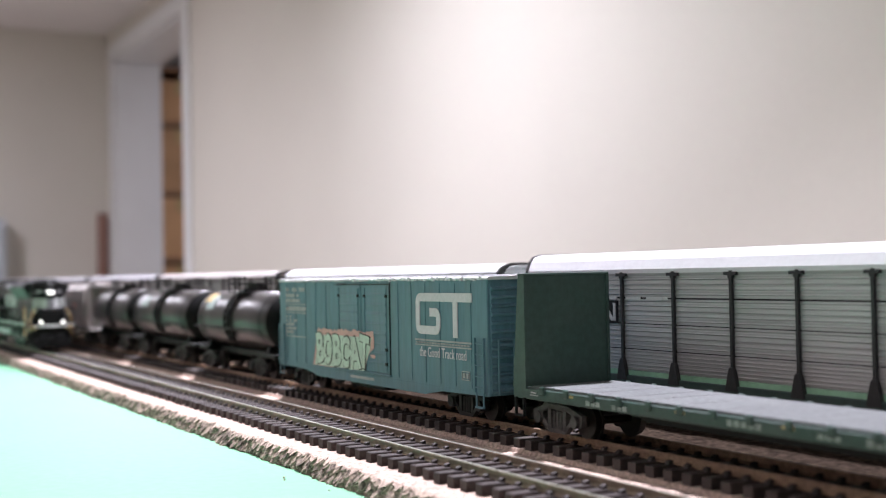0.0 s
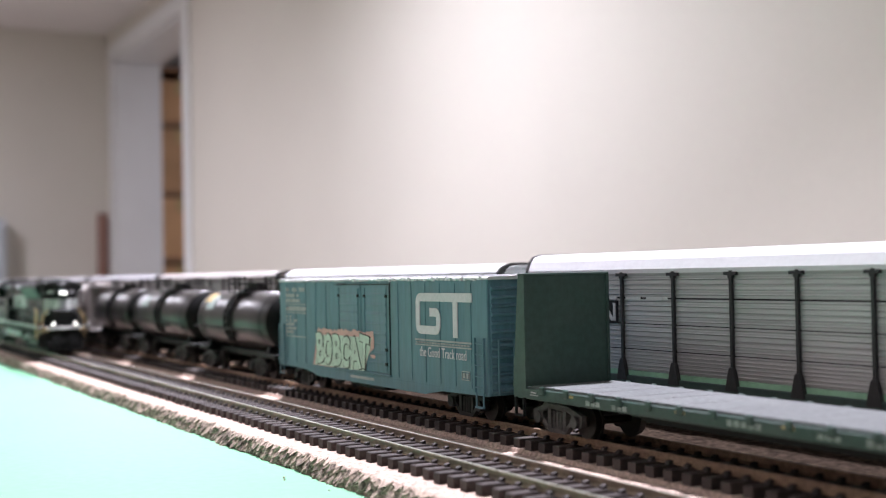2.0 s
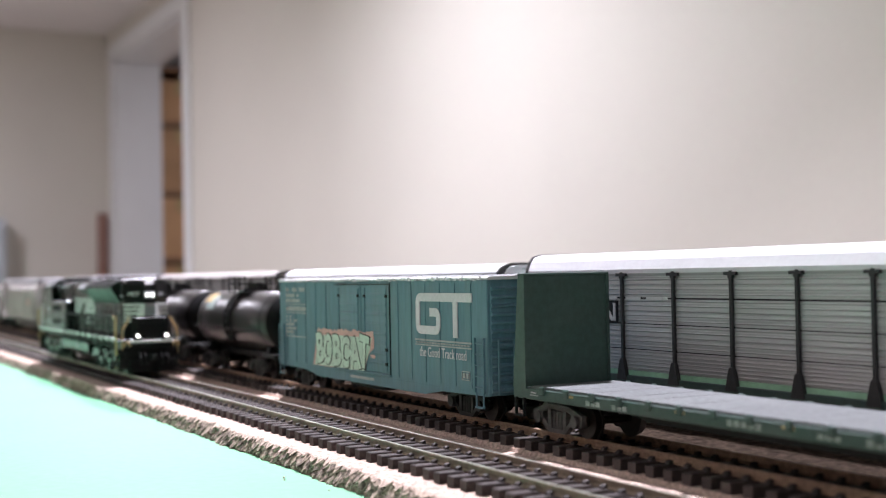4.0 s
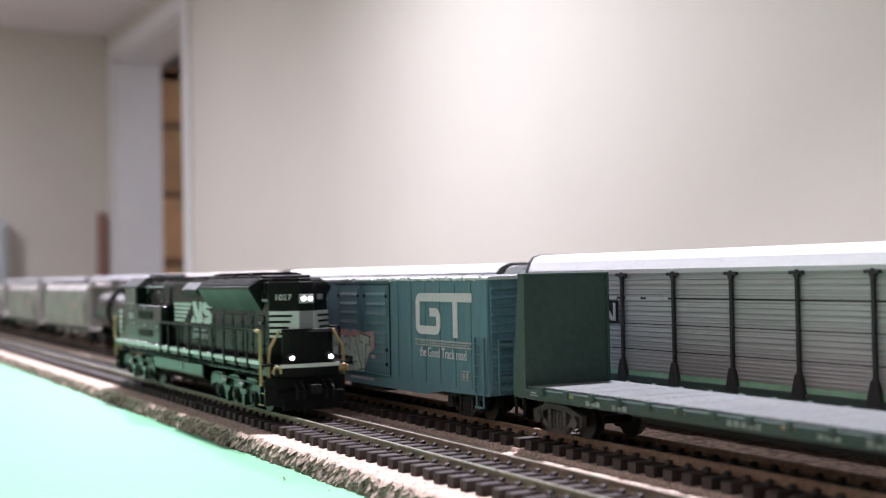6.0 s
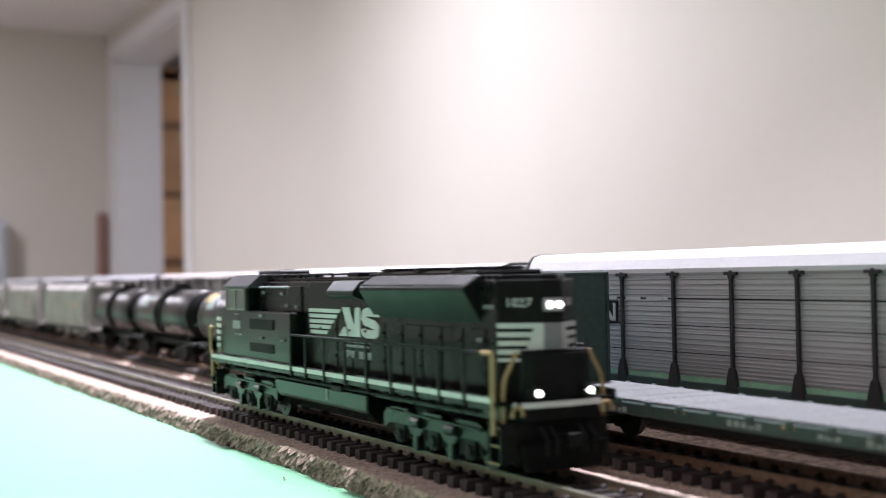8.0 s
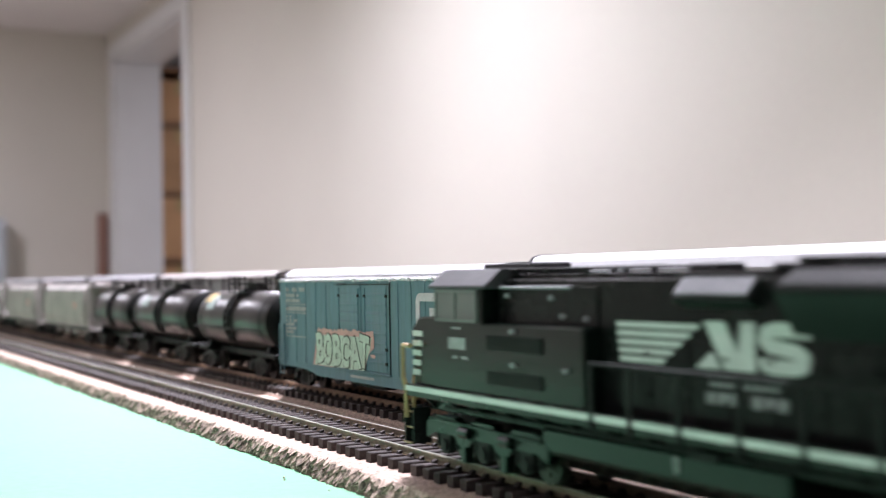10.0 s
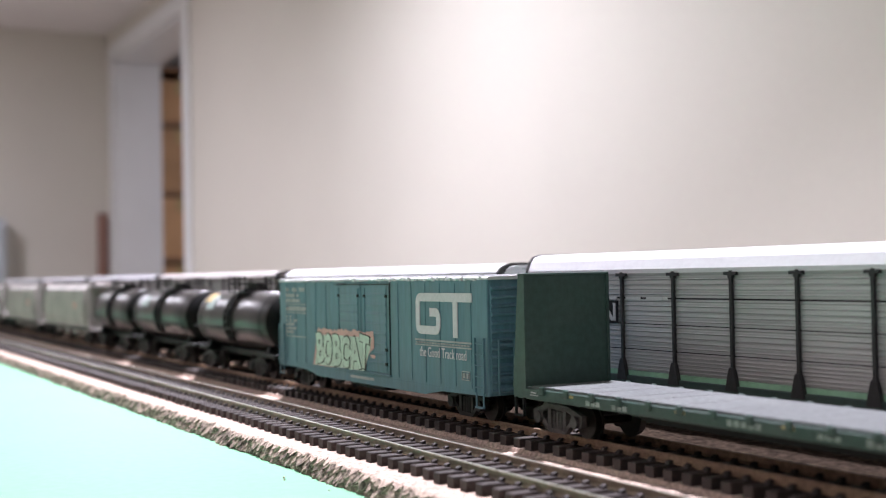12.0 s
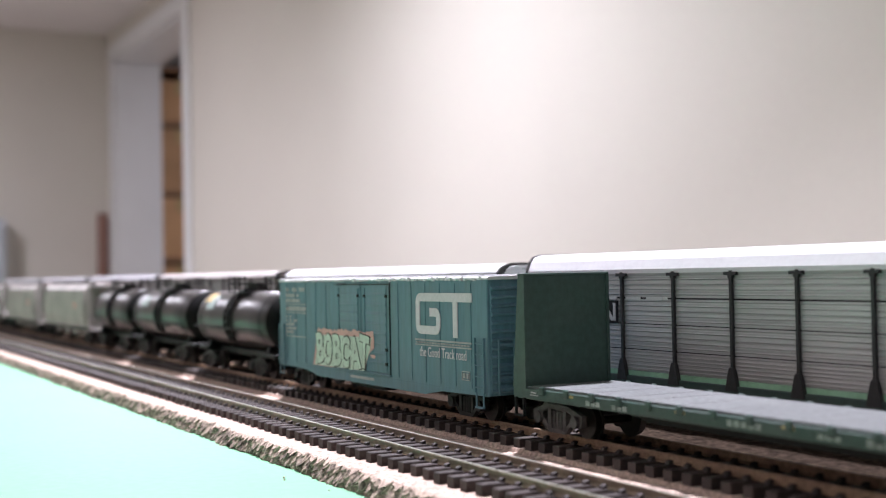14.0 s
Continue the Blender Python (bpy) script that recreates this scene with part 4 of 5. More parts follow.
def locomotive():
    lo = thing("diesel_locomotive", "black model diesel locomotive with white stripes and tan handrails", "locomotive")
    # frame and walkway
    bm = shape((box, -0.2300, -0.0040, -0.0150, 0.0150, 0.0150, 0.0192, 0.0003))
    part("frame", bm, UNDER, lo)
    part("walkway", shape((box, -0.2395, 0.0000, -0.0192, 0.0192, 0.0193, 0.0203, 0.0002), (box, 0.0, 0.0026, -0.0132, 0.0128, 0.0193, 0.0203, 0.0002)), ENGINE, lo)
    for s in (-1, 1):
        part("side_sill", shape((box, -0.2390, -0.0002, s * 0.0180, s * 0.0193, 0.0184, 0.0219, 0.0002)), UNDER, lo)
        for x in np.arange(-0.228, -0.012, 0.0145):
            part("sill_bracket", shape((prism, [(s * 0.0150, 0.0152), (s * 0.0188, 0.0186), (s * 0.0150, 0.0186)], x, x + 0.0008, "x")), BLACK, lo)
        part("brake_pipe", shape((rod, (-0.2200, s * 0.0158, 0.0164), (-0.0150, s * 0.0158, 0.0164), 0.00055, 6)), BLACK, lo)
        part("sill_stripe", shape((box, -0.2388, -0.0010, s * 0.0193, s * 0.01945, 0.0200, 0.0215)), STRIPE, lo, "white stripe along the walkway edge")
    # long hood with three-sided end
    H = 0.0122
    bm = bmesh.new()
    plan = [(-0.2000, -H), (-0.0092, -H), (-0.0012, -0.0030), (-0.0012, 0.0030), (-0.0092, H), (-0.2000, H)]
    prism(bm, plan, 0.0200, 0.0518, "z", 0.0004)
    hood = part("long_hood", bm, ENGINE, lo)
    top = [(x, y * 0.82) for x, y in plan]
    part("hood_roof", shape((prism, [(x - 0.0010 if x > -0.1 else x, y) for x, y in top], 0.0516, 0.0532, "z", 0.0004)), ENGINE, hood)
    for s in (-1, 1):
        for i in range(10):
            a = -0.142 + i * 0.0128
            bm = shape((box, a, a + 0.0116, s * H, s * (H + 0.00035), 0.0225, 0.0385, 0.00015))
            for z in (0.026, 0.035):
                box(bm, a + 0.0098, a + 0.0110, s * H, s * (H + 0.0009), z, z + 0.0008)
            part("hood_door", bm, ENGINE, hood)
        # flared radiators
        sec = [(s * (H - 0.002), 0.0530), (s * 0.0122, 0.0532), (s * 0.0176, 0.0500), (s * 0.0176, 0.0486), (s * H, 0.0400), (s * (H - 0.002), 0.0400)]
        fl = part("radiator_flare", shape((prism, sec, -0.0870, -0.0178, "x", 0.0003)), FLARE, hood)
        bm = bmesh.new()
        for k in range(24):
            x = -0.0855 + k * 0.0028
            prism(bm, [(s * 0.0127, 0.0533), (s * 0.0172, 0.05065), (s * 0.0172, 0.05025), (s * 0.0127, 0.0529)], x, x + 0.0016, "x")
        part("radiator_grille", bm, GRILLE, fl, "dark grey radiator grille")
        sec = [(s * (H - 0.002), 0.0520), (s * (H + 0.0004), 0.0518), (s * (H + 0.0036), 0.0482), (s * (H + 0.0036), 0.0470), (s * H, 0.0455), (s * (H - 0.002), 0.0455)]
        gr = part("brake_hatch", shape((prism, sec, -0.1190, -0.0960, "x", 0.0002)), FLARE, hood)
        part("brake_grille", shape(*[(prism, [(s * (H + 0.0008), 0.0518), (s * (H + 0.0036), 0.0487), (s * (H + 0.0036), 0.0484), (s * (H + 0.0008), 0.0514)], x, x + 0.0016, "x") for x in np.arange(-0.1180, -0.0980, 0.0028)]), GREYPANEL, gr)
        for a in (-0.0150, -0.0125):
            part("grab_iron", shape((box, a - 0.0014 + 0.0015, a + 0.0015, s * H, s * (H + 0.0010), 0.0440, 0.0450)), GREYPANEL, hood)
        part("latch", shape((box, -0.0185, -0.0165, s * H, s * (H + 0.0012), 0.0350, 0.0360)), GREYPANEL, hood)
    # roof fans and details
    for x in (-0.083, -0.059, -0.035):
        fan = part("fan", shape((rod, (x, 0, 0.0530), (x, 0, 0.0548), 0.0105, 24), (rod, (x, 0, 0.0548), (x, 0, 0.0553), 0.0110, 24)), ENGINE, hood)
        part("fan_blade", shape(*[(box, x - 0.009, x + 0.009, y - 0.0003, y + 0.0003, 0.0552, 0.0556) for y in np.arange(-0.006, 0.0061, 0.003)]), BLACK, fan)
    part("fan_cover", shape((box, -0.0945, -0.0225, -0.0108, 0.0108, 0.0530, 0.0545, 0.0006)), ENGINE, hood)
    part("exhaust", shape((box, -0.128, -0.118, -0.004, 0.004, 0.0530, 0.0548, 0.0004)), BLACK, hood)
    for x in (-0.190, -0.175, -0.158, -0.142):
        part("lifting_eye", shape((box, x - 0.001, x + 0.001, -0.0106, -0.0098, 0.0530, 0.0542)), BLACK, hood)
        part("lifting_eye", shape((box, x - 0.001, x + 0.001, 0.0098, 0.0106, 0.0530, 0.0542)), BLACK, hood)
    part("roof_rail", shape((rod, (-0.196, -0.0098, 0.0543), (-0.128, -0.0098, 0.0543), 0.0004, 6)), BLACK, hood)
    part("roof_rail", shape((rod, (-0.196, 0.0098, 0.0543), (-0.128, 0.0098, 0.0543), 0.0004, 6)), BLACK, hood)
    # cab, nose and the wide equipment cabinet behind it
    C = 0.0176
    cab = part("cab", shape((prism, [(-C, 0.0203), (-C, 0.0498), (-0.0128, 0.0540), (0.0128, 0.0540), (C, 0.0498), (C, 0.0203)], -0.2232, -0.1958, "x", 0.0004)), CABSIDE, lo)
    part("cab_roof", shape((prism, [(-C - 0.0008, 0.0494), (-C - 0.0008, 0.0502), (-0.0130, 0.0547), (0.0130, 0.0547), (C + 0.0008, 0.0502), (C + 0.0008, 0.0494)], -0.2246, -0.1930, "x", 0.0002)), CABROOF, cab, "dark grey cab roof")
    part("roof_box", shape((box, -0.2140, -0.1890, -0.0065, 0.0065, 0.0540, 0.0562, 0.0004)), CABROOF, cab)
    part("equipment_cabinet", shape((box, -0.1970, -0.1490, -C, C, 0.0203, 0.0405, 0.0005)), CABSIDE, lo)
    for s in (-1, 1):
        panel = part("hood_panel", shape((box, -0.1950, -0.1500, s * 0.0122, s * 0.0128, 0.0405, 0.0500, 0.0002)), ENGINE, lo)
        for x, z in ((-0.1900, 0.0476), (-0.1690, 0.0472), (-0.1640, 0.0428), (-0.1540, 0.0424)):
            part("latch", shape((box, x - 0.0007, x + 0.0007, s * 0.0128, s * 0.0136, z - 0.0006, z + 0.0006)), GREYPANEL, panel, "small pale latch")
        part("grab_rail", shape((rod, (-0.1930, s * 0.0136, 0.0497), (-0.1600, s * 0.0136, 0.0497), 0.0004, 6)), GREYPANEL, panel, "pale grab rail")
    nose = part("nose", shape((prism, [(-0.2380, 0.0203), (-0.2380, 0.0385), (-0.2340, 0.0412), (-0.2225, 0.0418), (-0.2225, 0.0203)], -C + 0.0006, C - 0.0006, "y", 0.0006)), CABSIDE, lo)
    for s in (-1, 1):
        for k in range(5):
            z = 0.0245 + k * 0.0028
            part("nose_stripe", shape((box, -0.2374, -0.2330 + k * 0.0004, s * (C - 0.0006), s * (C - 0.0003), z, z + 0.0016)), STRIPE, nose, "white nose stripe")
        win = part("side_window", shape((box, -0.2208, -0.1988, s * C, s * (C + 0.00025), 0.0412, 0.0484)), GLASS, cab, "cab window painted pale for the light in its panes")
        bm = bmesh.new()
        for a, b, c, d in ((-0.2216, -0.2208, 0.0404, 0.0492), (-0.1988, -0.1980, 0.0404, 0.0492), (-0.2102, -0.2096, 0.0412, 0.0484), (-0.2208, -0.1988, 0.0404, 0.0412), (-0.2208, -0.1988, 0.0484, 0.0492)):
            box(bm, a, b, s * C, s * (C + 0.0006), c, d)
        part("window_frame", bm, FRAME_PALE, win, "pale window frame")
        for z0, z1 in ((0.0335, 0.0375), (0.0247, 0.0282)):
            lv = part("louvre", shape((box, -0.1930, -0.1665, s * C, s * (C + 0.0003), z0, z1)), BLACK, lo, "dark louvre")
            part("slat", shape(*[(box, -0.1930, -0.1665, s * C, s * (C + 0.0006), z, z + 0.0003) for z in np.arange(z0 + 0.0004, z1 - 0.0003, 0.0008)]), BLACK, lv)
        for x, z in ((-0.1798, 0.0388), (-0.1798, 0.0303), (-0.1560, 0.0303)):
            part("latch", shape((box, x - 0.0008, x + 0.0008, s * C, s * (C + 0.0009), z - 0.0005, z + 0.0005)), GREYPANEL, lo)
        part("number_bar", shape((box, -0.2145, -0.2050, s * C, s * (C + 0.0002), 0.0330, 0.0362), (box, -0.2120, -0.2095, s * C, s * (C + 0.0002), 0.0305, 0.0312), (box, -0.2070, -0.2035, s * C, s * (C + 0.0002), 0.0305, 0.0312), (box, -0.2125, -0.2075, s * C, s * (C + 0.0002), 0.0385, 0.0390)), FADED, lo, "small white lettering bars")
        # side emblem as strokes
        o0, o1 = s * (H + 0.0004), s * (H + 0.0006)
        bm = bmesh.new()
        for k in range(5):
            z = 0.0422 - k * 0.0019
            prism(bm, [(-0.1455 + k * 0.0003, z), (-0.1165 - k * 0.0028, z), (-0.1180 - k * 0.0028, z - 0.0013), (-0.1455 + k * 0.0003, z - 0.0013)], o0, o1, "y")
        for pts in ([(-0.1180, 0.0333), (-0.1106, 0.0333), (-0.1124, 0.0362), (-0.1134, 0.0366)], [(-0.1152, 0.0430), (-0.1092, 0.0430), (-0.1042, 0.0352), (-0.1042, 0.0333), (-0.1092, 0.0333)],
                    [(-0.1050, 0.0333), (-0.1003, 0.0333), (-0.1003, 0.0430), (-0.1042, 0.0430), (-0.1050, 0.0380)]):
            prism(bm, pts, o0, o1, "y")
        bow = [(-0.0872, 0.0402), (-0.0872, 0.0413), (-0.0888, 0.0417), (-0.0950, 0.0417), (-0.0972, 0.0411), (-0.0976, 0.0398), (-0.0966, 0.0387), (-0.0888, 0.0376), (-0.0872, 0.0366), (-0.0874, 0.0352), (-0.0892, 0.0346), (-0.0956, 0.0346), (-0.0976, 0.0351), (-0.0978, 0.0362)]
        rims = []
        for k, p in enumerate(bow):
            p, d = Vector(p), (Vector(bow[min(k + 1, len(bow) - 1)]) - Vector(bow[max(k - 1, 0)])).normalized()
            rims.append((p + Vector((-d.y * 1.35, d.x)) * 0.00142, p - Vector((-d.y * 1.35, d.x)) * 0.00142))
        for p, q in zip(rims, rims[1:]):
            prism(bm, [p[0], q[0], q[1], p[1]], o0, o1, "y")
        bm.transform(Matrix.Translation((0.0028, 0, 0)))
        part("side_emblem", bm, STRIPE, hood, "white striped side emblem")
        bm = bmesh.new()
        for z, a, b in ((0.0318, -0.1120, -0.0900), (0.0302, -0.1110, -0.0920)):
            for x in np.arange(a, b, 0.0026):
                box(bm, x, x + 0.0018, o0, o1, z - 0.0004, z + 0.0004)
        for x in (-0.1120, -0.1085, -0.1050, -0.0985, -0.0950, -0.0915):
            box(bm, x, x + 0.0026, o0, o1, 0.0262, 0.0286)
        part("lettering_bar", bm, FADED, hood, "white lettering bars")
    # hood end: emblem stripes on the angled faces, number, headlight
    for s in (-1, 1):
        face = Matrix.Translation((-0.0052, s * 0.0076, 0)) @ Matrix.Rotation(math.atan2(s * 0.0080, 0.0092) - 0, 4, "Z")
        bm = bmesh.new()
        box(bm, 0.00002, 0.00022, -0.0062, 0.0062, 0.0300, 0.0402)
        bm.transform(face)
        st = part("end_emblem", bm, STRIPE, hood, "white striped panel")
        bm = bmesh.new()
        for k in range(4):
            z = 0.0310 + k * 0.0023
            inner = 0.0010 + k * 0.0008
            box(bm, 0.00022, 0.00036, *((-0.0062, inner) if s < 0 else (-inner, 0.0062)), z, z + 0.0009)
        bm.transform(face)
        part("emblem_bar", bm, ENGINE, st, "black bars across the panel")
        if s < 0:
            lettering("road_number", "1027", 0.0033, STRIPE, hood, face @ Matrix.Translation((0.0003, -0.0004, 0.0455)) @ pose(0, 0, 0, 90, 0, 90), "white road number", 1.1)
        else:
            bm = shape((box, 0.0001, 0.0004, -0.0030, 0.0015, 0.0445, 0.0466))
            bm.transform(face)
            part("number_board", bm, GREYPANEL, hood)
    part("end_grille", shape((box, -0.0012, -0.0009, -0.0029, 0.0029, 0.0310, 0.0402), *[(box, -0.0009, -0.0006, -0.0022, 0.0022, z, z + 0.0004) for z in np.arange(0.0318, 0.0398, 0.0010)]), GREYPANEL, hood, "grey louvred panel")
    hl = part("headlight", shape((box, -0.0014, -0.0002, -0.0030, 0.0030, 0.0432, 0.0468, 0.0003)), GREYPANEL, hood)
    for y in (-0.0014, 0.0014):
        part("lens", shape((rod, (-0.0004, y, 0.0450), (0.0002, y, 0.0450), 0.00085, 14)), LAMP_ON, hl, "lit lamp")
    # leading end: sill stripe, ditch lights, pilot, coupler, steps, handrails
    part("end_sill", shape((prism, [(-0.0015, -0.0138), (0.0050, -0.0120), (0.0060, 0.0), (0.0050, 0.0116), (-0.0015, 0.0134)], 0.0150, 0.0192, "z", 0.0002)), ENGINE, lo)
    part("end_stripe", shape((prism, [(0.0030, -0.0138), (0.0056, -0.0122), (0.0066, 0.0), (0.0056, 0.0118), (0.0034, 0.0128), (0.0040, 0.0)], 0.0186, 0.0200, "z")), STRIPE, lo, "white stripe round the leading end")
    part("end_shield", shape((prism, [(0.0025, -0.0105), (0.0042, -0.0080), (0.0045, 0.0), (0.0042, 0.0080), (0.0025, 0.0105), (0.0015, 0.0105), (0.0015, -0.0105)], 0.0200, 0.0324, "z", 0.0002)), ENGINE, lo)
    for y in (-0.0080, 0.0080):
        dl = part("ditch_light", shape((rod, (0.0030, y, 0.0224), (0.0062, y, 0.0224), 0.0017, 16)), BLACK, lo)
        part("lens", shape((rod, (0.0060, y, 0.0224), (0.0067, y, 0.0224), 0.00085, 14)), LAMP_ON, dl, "lit lamp")
    part("pilot", shape((prism, [(-0.0140, 0.0150), (0.0140, 0.0150), (0.0135, 0.0040), (0.0080, 0.0022), (-0.0080, 0.0022), (-0.0135, 0.0040)], 0.0005, 0.0040, "x", 0.0003), (prism, [(-0.0130, 0.0095), (0.0130, 0.0095), (0.0115, 0.0022), (-0.0115, 0.0022)], 0.0040, 0.0062, "x", 0.0003)), MATT, lo)
    for y in (-0.007, -0.004, 0.005, 0.008):
        part("air_hose", shape((rod, (0.0050, y, 0.0135), (0.0085, y, 0.0105), 0.0005, 6), (rod, (0.0085, y, 0.0105), (0.0085, y, 0.0065), 0.0005, 6)), BLACK, lo)
    for ob in [c for c in lo.children_recursive if c.name.split(".")[0] in ("end_sill", "end_stripe", "end_shield", "ditch_light", "pilot", "air_hose") or c.parent.name.startswith("ditch_light")]:
        ob.data.transform(Matrix.Translation((-0.0024, 0, 0)))
    coupler(lo, 0.0006, 1, 0.0105)
    coupler(lo, -0.235, -1, 0.0105)
    for s in (-1, 1):
        for xa, w in ((0.0, 1), (-0.2395, -1)):
            bm = bmesh.new()
            out = -0.0038 if s > 0 and w > 0 else 0.0
            for k, z in enumerate((0.0045, 0.0088, 0.0132)):
                box(bm, xa - w * 0.0038, xa + w * 0.0015, s * 0.0125, s * (0.0188 + out - 0.0008 * k), z, z + 0.0005)
            for x in (xa - w * 0.0038, xa + w * 0.0015):
                box(bm, x - 0.0003, x + 0.0003, s * 0.0125, s * (0.0185 + out), 0.0045, 0.0150)
            well = part("step_well", bm, ENGINE, lo)
            for k, z in enumerate((0.0045, 0.0088, 0.0132) if out == 0 else ()):
                part("step_edge", shape((box, xa - w * 0.0038, xa + w * 0.0015, s * (0.0185 + out - 0.0008 * k), s * (0.0190 + out - 0.0008 * k), z + 0.0001, z + 0.0005)), GOLD, well, "tan step edge")
            bm = bmesh.new()
            for p, q in (((xa, s * 0.0195, 0.0330), (xa, s * 0.0195, 0.0235)), ((xa, s * 0.0195, 0.0235), (xa + w * -0.0008, s * 0.0190, 0.0205)), ((xa - w * 0.0008, s * 0.0190, 0.0205), (xa - w * 0.0008, s * 0.0190, 0.0120)),
                         ((xa, s * 0.0195, 0.0330), (xa - w * 0.0050, s * 0.0195, 0.0330))):
                rod(bm, p, q, 0.0007, 8)
            if s < 0 or w < 0:
                part("corner_handrail", bm, GOLD, lo, "tan painted handrail")
            else:
                bm.free()
            bm = bmesh.new()
            xe = xa + w * 0.0010 - (0.0024 if w > 0 else 0)
            for p, q in (((xe, s * 0.0112, 0.0328), (xe, s * 0.0150, 0.0262)), ((xe, s * 0.0150, 0.0262), (xe, s * 0.0156, 0.0220)), ((xe, s * 0.0156, 0.0220), (xe, s * 0.0156, 0.0120)), ((xe, s * 0.0156, 0.0120), (xe, s * 0.0135, 0.0122))):
                rod(bm, p, q, 0.0006, 8)
            part("end_handrail", bm, GOLD, lo, "tan painted handrail")
            bm = bmesh.new()
            for k in range(7):
                a0, a1 = math.radians(200 - 220 * k / 7), math.radians(200 - 220 * (k + 1) / 7)
                xh = xa + w * 0.0052 - (0.0024 if w > 0 else 0)
                rod(bm, (xh, s * 0.0138 + 0.0016 * math.cos(a0), 0.0172 + 0.0020 * math.sin(a0)), (xh, s * 0.0138 + 0.0016 * math.cos(a1), 0.0172 + 0.0020 * math.sin(a1)), 0.0005, 6)
            part("cut_lever", bm, GOLD, lo)
    for xe in (-0.0006, -0.2413):
        part("end_rail", shape((rod, (xe, -0.0105, 0.0328), (xe, 0.0105, 0.0328), 0.0005, 6), (rod, (xe, -0.0060, 0.0328), (xe, -0.0060, 0.0190), 0.0005, 6), (rod, (xe, 0.0060, 0.0328), (xe, 0.0060, 0.0190), 0.0005, 6)), BLACK, lo)
    for s in (-1, 1):
        for x in (-0.1436, -0.1294, -0.1127, -0.0947, -0.0779, -0.0603, -0.0443, -0.0292, -0.0149):
            part("handrail_post", shape((box, x - 0.0006, x + 0.0006, s * 0.0193, s * 0.0199, 0.0180, 0.0328)), BLACK, lo)
        part("side_handrail", shape((rod, (-0.1440, s * 0.0195, 0.0328), (-0.0040 if s < 0 else -0.0149, s * 0.0195, 0.0330), 0.00045, 6)), BLACK, lo)
    # fuel tank
    tank = part("fuel_tank", shape((prism, [(-0.0165, 0.0158), (-0.0165, 0.0100), (-0.0120, 0.0060), (0.0120, 0.0060), (0.0165, 0.0100), (0.0165, 0.0158)], -0.1690, -0.0850, "x", 0.0006)), CABSIDE, lo)
    for s in (-1, 1):
        part("fuel_gauge", shape((box, -0.1180, -0.1170, s * 0.0165, s * 0.0168, 0.0115, 0.0150)), FADED, tank, "pale sight gauge")
        part("filler", shape((box, -0.1130, -0.1040, s * 0.0165, s * 0.0172, 0.0150, 0.0172, 0.0003)), BLACK, tank)
    axles = []
    r = 0.0058
    for c in (-0.0400, -0.1985):
        body = part("truck", shape((box, c - 0.030, c + 0.030, -0.0070, 0.0070, 0.0065, 0.0148, 0.0005)), BLACK, lo)
        for s in (-1, 1):
            y0, y1 = s * 0.0138, s * 0.0166
            bm = bmesh.new()
            prism(bm, [(c - 0.0320, 0.0070), (c - 0.0320, 0.0115), (c - 0.0265, 0.0138), (c - 0.0160, 0.0138), (c - 0.0130, 0.0118), (c - 0.0080, 0.0118), (c - 0.005, 0.0138), (c + 0.005, 0.0138), (c + 0.0080, 0.0118), (c + 0.0130, 0.0118),
                       (c + 0.0160, 0.0138), (c + 0.0265, 0.0138), (c + 0.0320, 0.0115), (c + 0.0320, 0.0070), (c + 0.0270, 0.0090), (c + 0.0155, 0.0090), (c + 0.0130, 0.0066), (c + 0.0080, 0.0066), (c + 0.0050, 0.0090), (c - 0.0050, 0.0090),
                       (c - 0.0080, 0.0066), (c - 0.0130, 0.0066), (c - 0.0155, 0.0090), (c - 0.0270, 0.0090)], y0, y1, "y")
            for d in (-0.0215, 0.0, 0.0215):
                box_bm = shape((prism, [(c + d - 0.0026, 0.0044), (c + d - 0.0034, 0.0092), (c + d + 0.0034, 0.0092), (c + d + 0.0026, 0.0044), (c + d + 0.0014, 0.0034), (c + d - 0.0014, 0.0034)], y0, s * 0.0163, "y"))
                rod(box_bm, (c + d, y0, r), (c + d, s * 0.0171, r), 0.0018, 14)
                for e in (-0.0056, 0.0056):
                    rod(box_bm, (c + d + e, s * 0.0152, 0.0052), (c + d + e, s * 0.0152, 0.0100), 0.0008, 8)
                part("journal_box", box_bm, BLACK, body, "dark journal box")
            for d in (-0.0108, 0.0108):
                rod(bm, (c + d, s * 0.0170, 0.0105), (c + d + 0.005, s * 0.0170, 0.0105), 0.0016, 10)
                box(bm, c + d - 0.0012, c + d + 0.0012, y0, y1, 0.0022, 0.0075)
            rod(bm, (c - 0.029, s * 0.0168, 0.0128), (c + 0.029, s * 0.0168, 0.0120), 0.0005, 6)
            part("side_frame", bm, UNDER, body)
        for d in (-0.0215, 0.0, 0.0215):
            bm = bmesh.new()
            for s in (-1, 1):
                w = wheel_bm(r)
                w.transform(pose(0, s * 0.0083, 0, 0, 0, 0 if s < 0 else 180))
                join(bm, w)
            rod(bm, (0, -0.0120, 0), (0, 0.0120, 0), 0.0012, 8)
            for a in range(6):
                for s in (-1, 1):
                    rod(bm, (0.0032 * math.cos(a * math.pi / 3), s * 0.0092, 0.0032 * math.sin(a * math.pi / 3)), (0.0032 * math.cos(a * math.pi / 3), s * 0.0099, 0.0032 * math.sin(a * math.pi / 3)), 0.0006, 6)
            ax = part("wheelset", bm, WHEEL, body, "dark steel wheels")
            axles.append((ax, c + d, r))
    return lo, axles


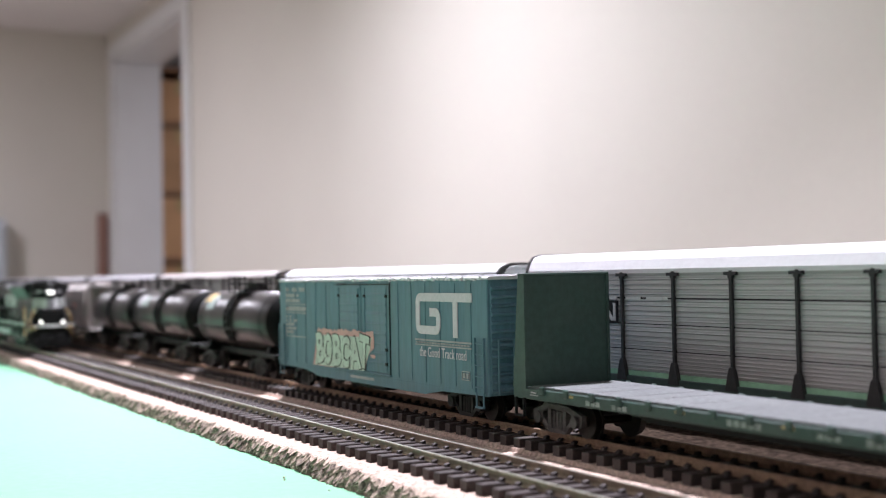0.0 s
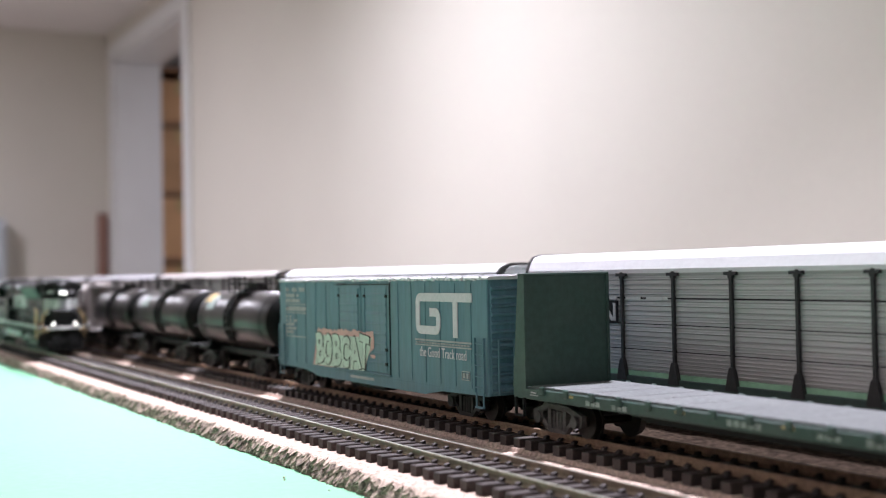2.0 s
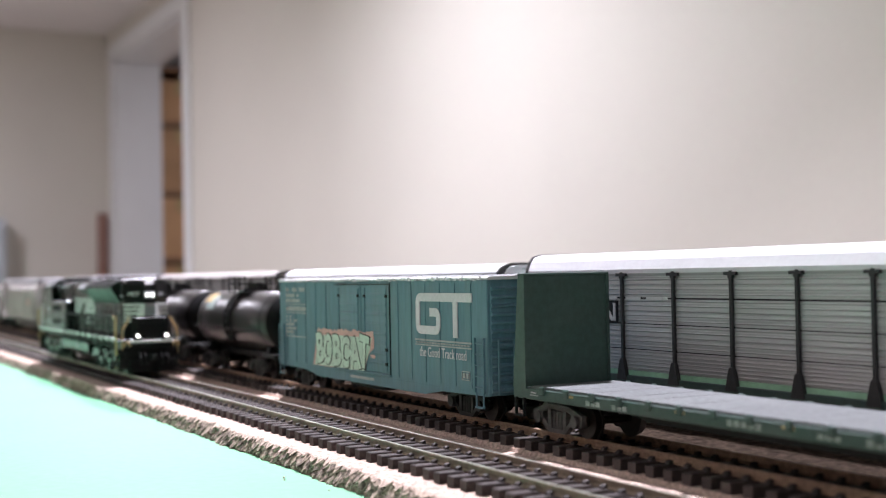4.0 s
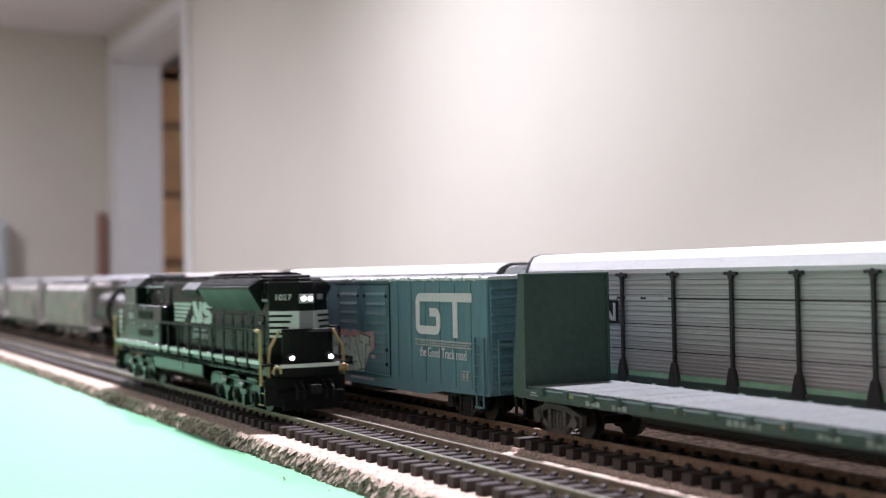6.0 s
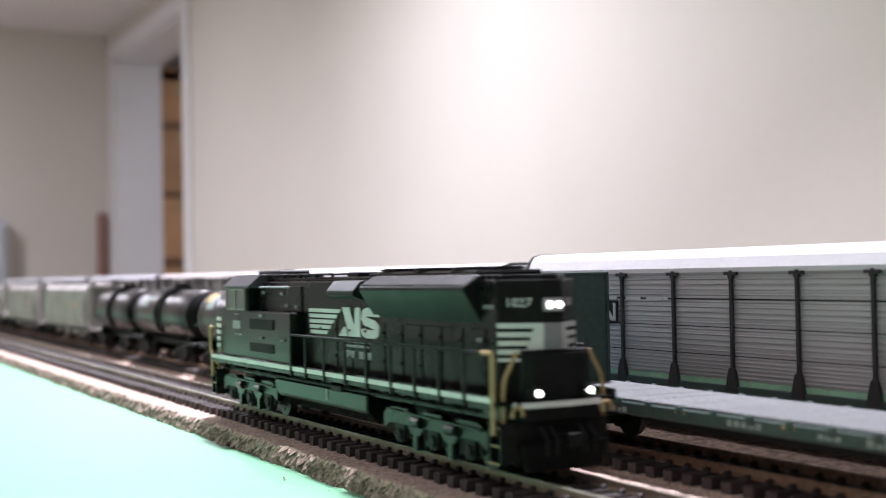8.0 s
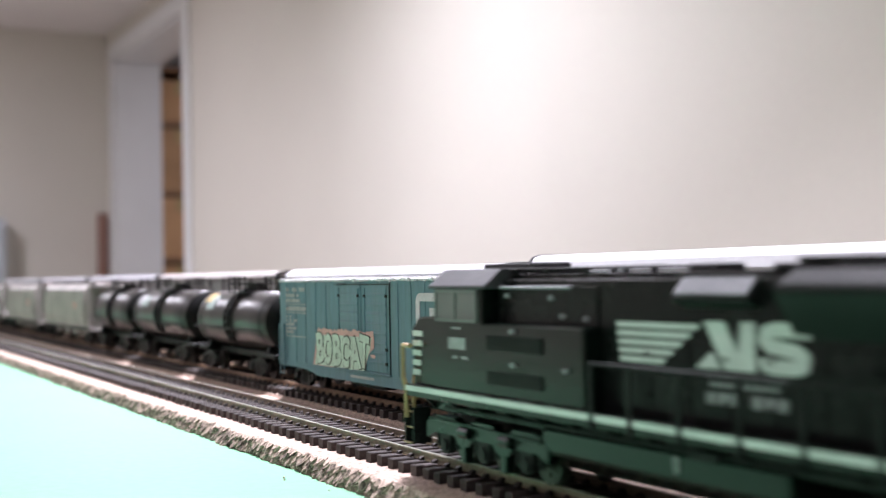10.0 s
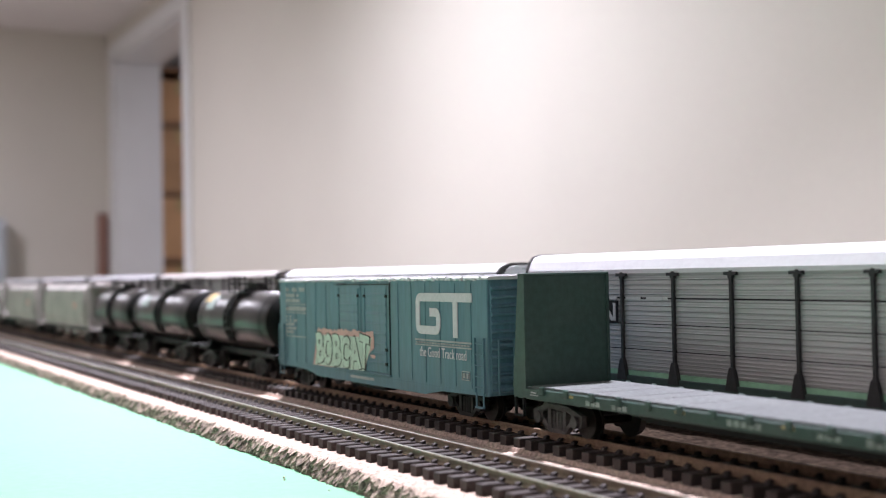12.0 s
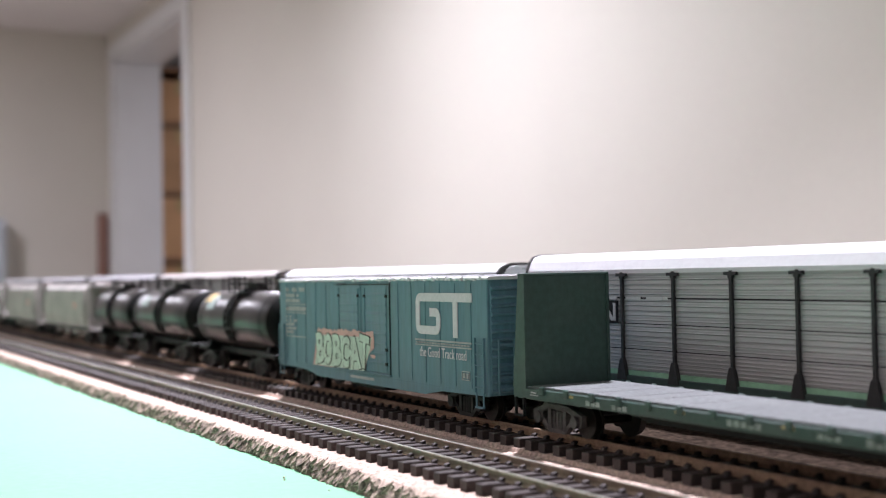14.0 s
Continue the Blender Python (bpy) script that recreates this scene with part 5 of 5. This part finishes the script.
# ---- place the trains ----
boxcar()
bulkhead_flat()
tank_car(-0.3480, -0.2240, "gloss black model tank car with a banded tank", [(-0.044, 0.0340, 0.0415, FAINT), (-0.053, 0.0378, 0.0425, YELLOW)])
tank_car(-0.4985, -0.3660, "gloss black model tank car on the middle track", [(-0.056, 0.0335, 0.0405, FADED), (-0.0425, 0.0335, 0.0400, FAINT)])
tank_car(-0.6265, -0.5140, "black model tank car behind the others", [])
hopper(-0.8480, -0.6345, "light grey model covered hopper with end ladders")
hopper(-1.0750, -0.8620, "light grey model covered hopper far down the train")
hopper(-1.3020, -1.0890, "light grey model covered hopper far down the train")
auto_rack(-0.0727, 0.2300, ROOFWHITE, "model auto rack with ribbed steel sides and white roof", -0.0076, ROOFWHITE, True, 0.0584)
auto_rack(-0.3560, -0.0972, ROOFWHITE, "white-roofed model auto rack on the rear track", -0.1100, ROOFWHITE)
auto_rack(-0.6520, -0.3740, ROOFTAN, "tan-roofed model auto rack on the rear track", -0.39, ROOFTAN)
auto_rack(-0.9280, -0.6660, ROOFGREY, "grey-roofed model auto rack on the rear track", -0.68, ROOFGREY)
auto_rack(-1.2100, -0.9440, ROOFGREY, "grey-roofed model auto rack on the rear track", -0.96, ROOFGREY)
auto_rack(-1.4900, -1.2260, ROOFGREY, "grey-roofed model auto rack on the rear track", -1.24, ROOFGREY)
ENGINE_CAR, AXLES = locomotive()
for cx, cy, cr in ((-0.0190, -0.0365, 0.0004), (-0.0150, -0.0378, 0.0003), (0.0110, -0.0330, 0.0003)):
    bm = bmesh.new()
    bmesh.ops.create_icosphere(bm, subdivisions=2, radius=cr)
    for v in bm.verts:
        v.co *= 1 + 0.45 * noise.noise(v.co * 1600 + Vector((cx * 99, 0, 0)))
    bm.transform(pose(cx, cy, TABLE + cr * 0.55))
    tagged(part("cork_crumb", bm, CORK), "small pale crumb of cork on the green board", "crumb", "loose crumbs")

track("front model railway track with bright rails and dark ties", 0.0, 0.0, RAIL, NICKEL, TIE, 0.0, True)
track("middle model railway track with rust-brown rails", Y2, Z2, RUST, RUST, TIE_OLD, 0.003, True)
track("rear model railway track under the auto racks", Y3, Z3, RUST, RUST, TIE_OLD, 0.001, False)

RUN = [(0.0, -0.626), (1.0, -0.626), (1.5, -0.6170), (2.0, -0.5765), (2.5, -0.5205), (3.0, -0.4565), (3.2, -0.4305), (5.3, -0.1585), (5.5, -0.1370), (6.0, -0.0885), (6.5, -0.0457), (7.0, -0.0025), (7.5, 0.0420), (8.0, 0.0880), (8.2, 0.1060),
       (10.3, 0.3040), (10.5, 0.3235), (11.0, 0.3725), (11.5, 0.4208), (12.0, 0.4665), (13.0, 0.5600), (14.0, 0.6550)]


def place_at(t):
    """Where the locomotive stands at t seconds, along the track."""
    pts = [RUN[0]] + RUN + [RUN[-1]]
    for i in range(1, len(pts) - 2):
        (ta, a), (tb, b) = pts[i], pts[i + 1]
        if ta <= t <= tb:
            u = (t - ta) / (tb - ta)
            sa = (b - pts[i - 1][1]) / (tb - pts[i - 1][0]) if i > 1 else 0
            sb = (pts[i + 2][1] - a) / (pts[i + 2][0] - ta) if i + 3 < len(pts) else (b - a) / (tb - ta)
            h = tb - ta
            return (2 * u ** 3 - 3 * u * u + 1) * a + (u ** 3 - 2 * u * u + u) * h * sa + (3 * u * u - 2 * u ** 3) * b + (u ** 3 - u * u) * h * sb
    return RUN[-1][1]


def motions():
    times = [i / 15 for i in range(0, 211)]
    walk(ENGINE_CAR, [(t, pose(place_at(t), 0, 0)) for t in times])
    for ax, x, r in AXLES:
        walk(ax, [(t, pose(x, 0, r, 0, math.degrees((place_at(t) - place_at(0)) / r), 0)) for t in times])


motions()
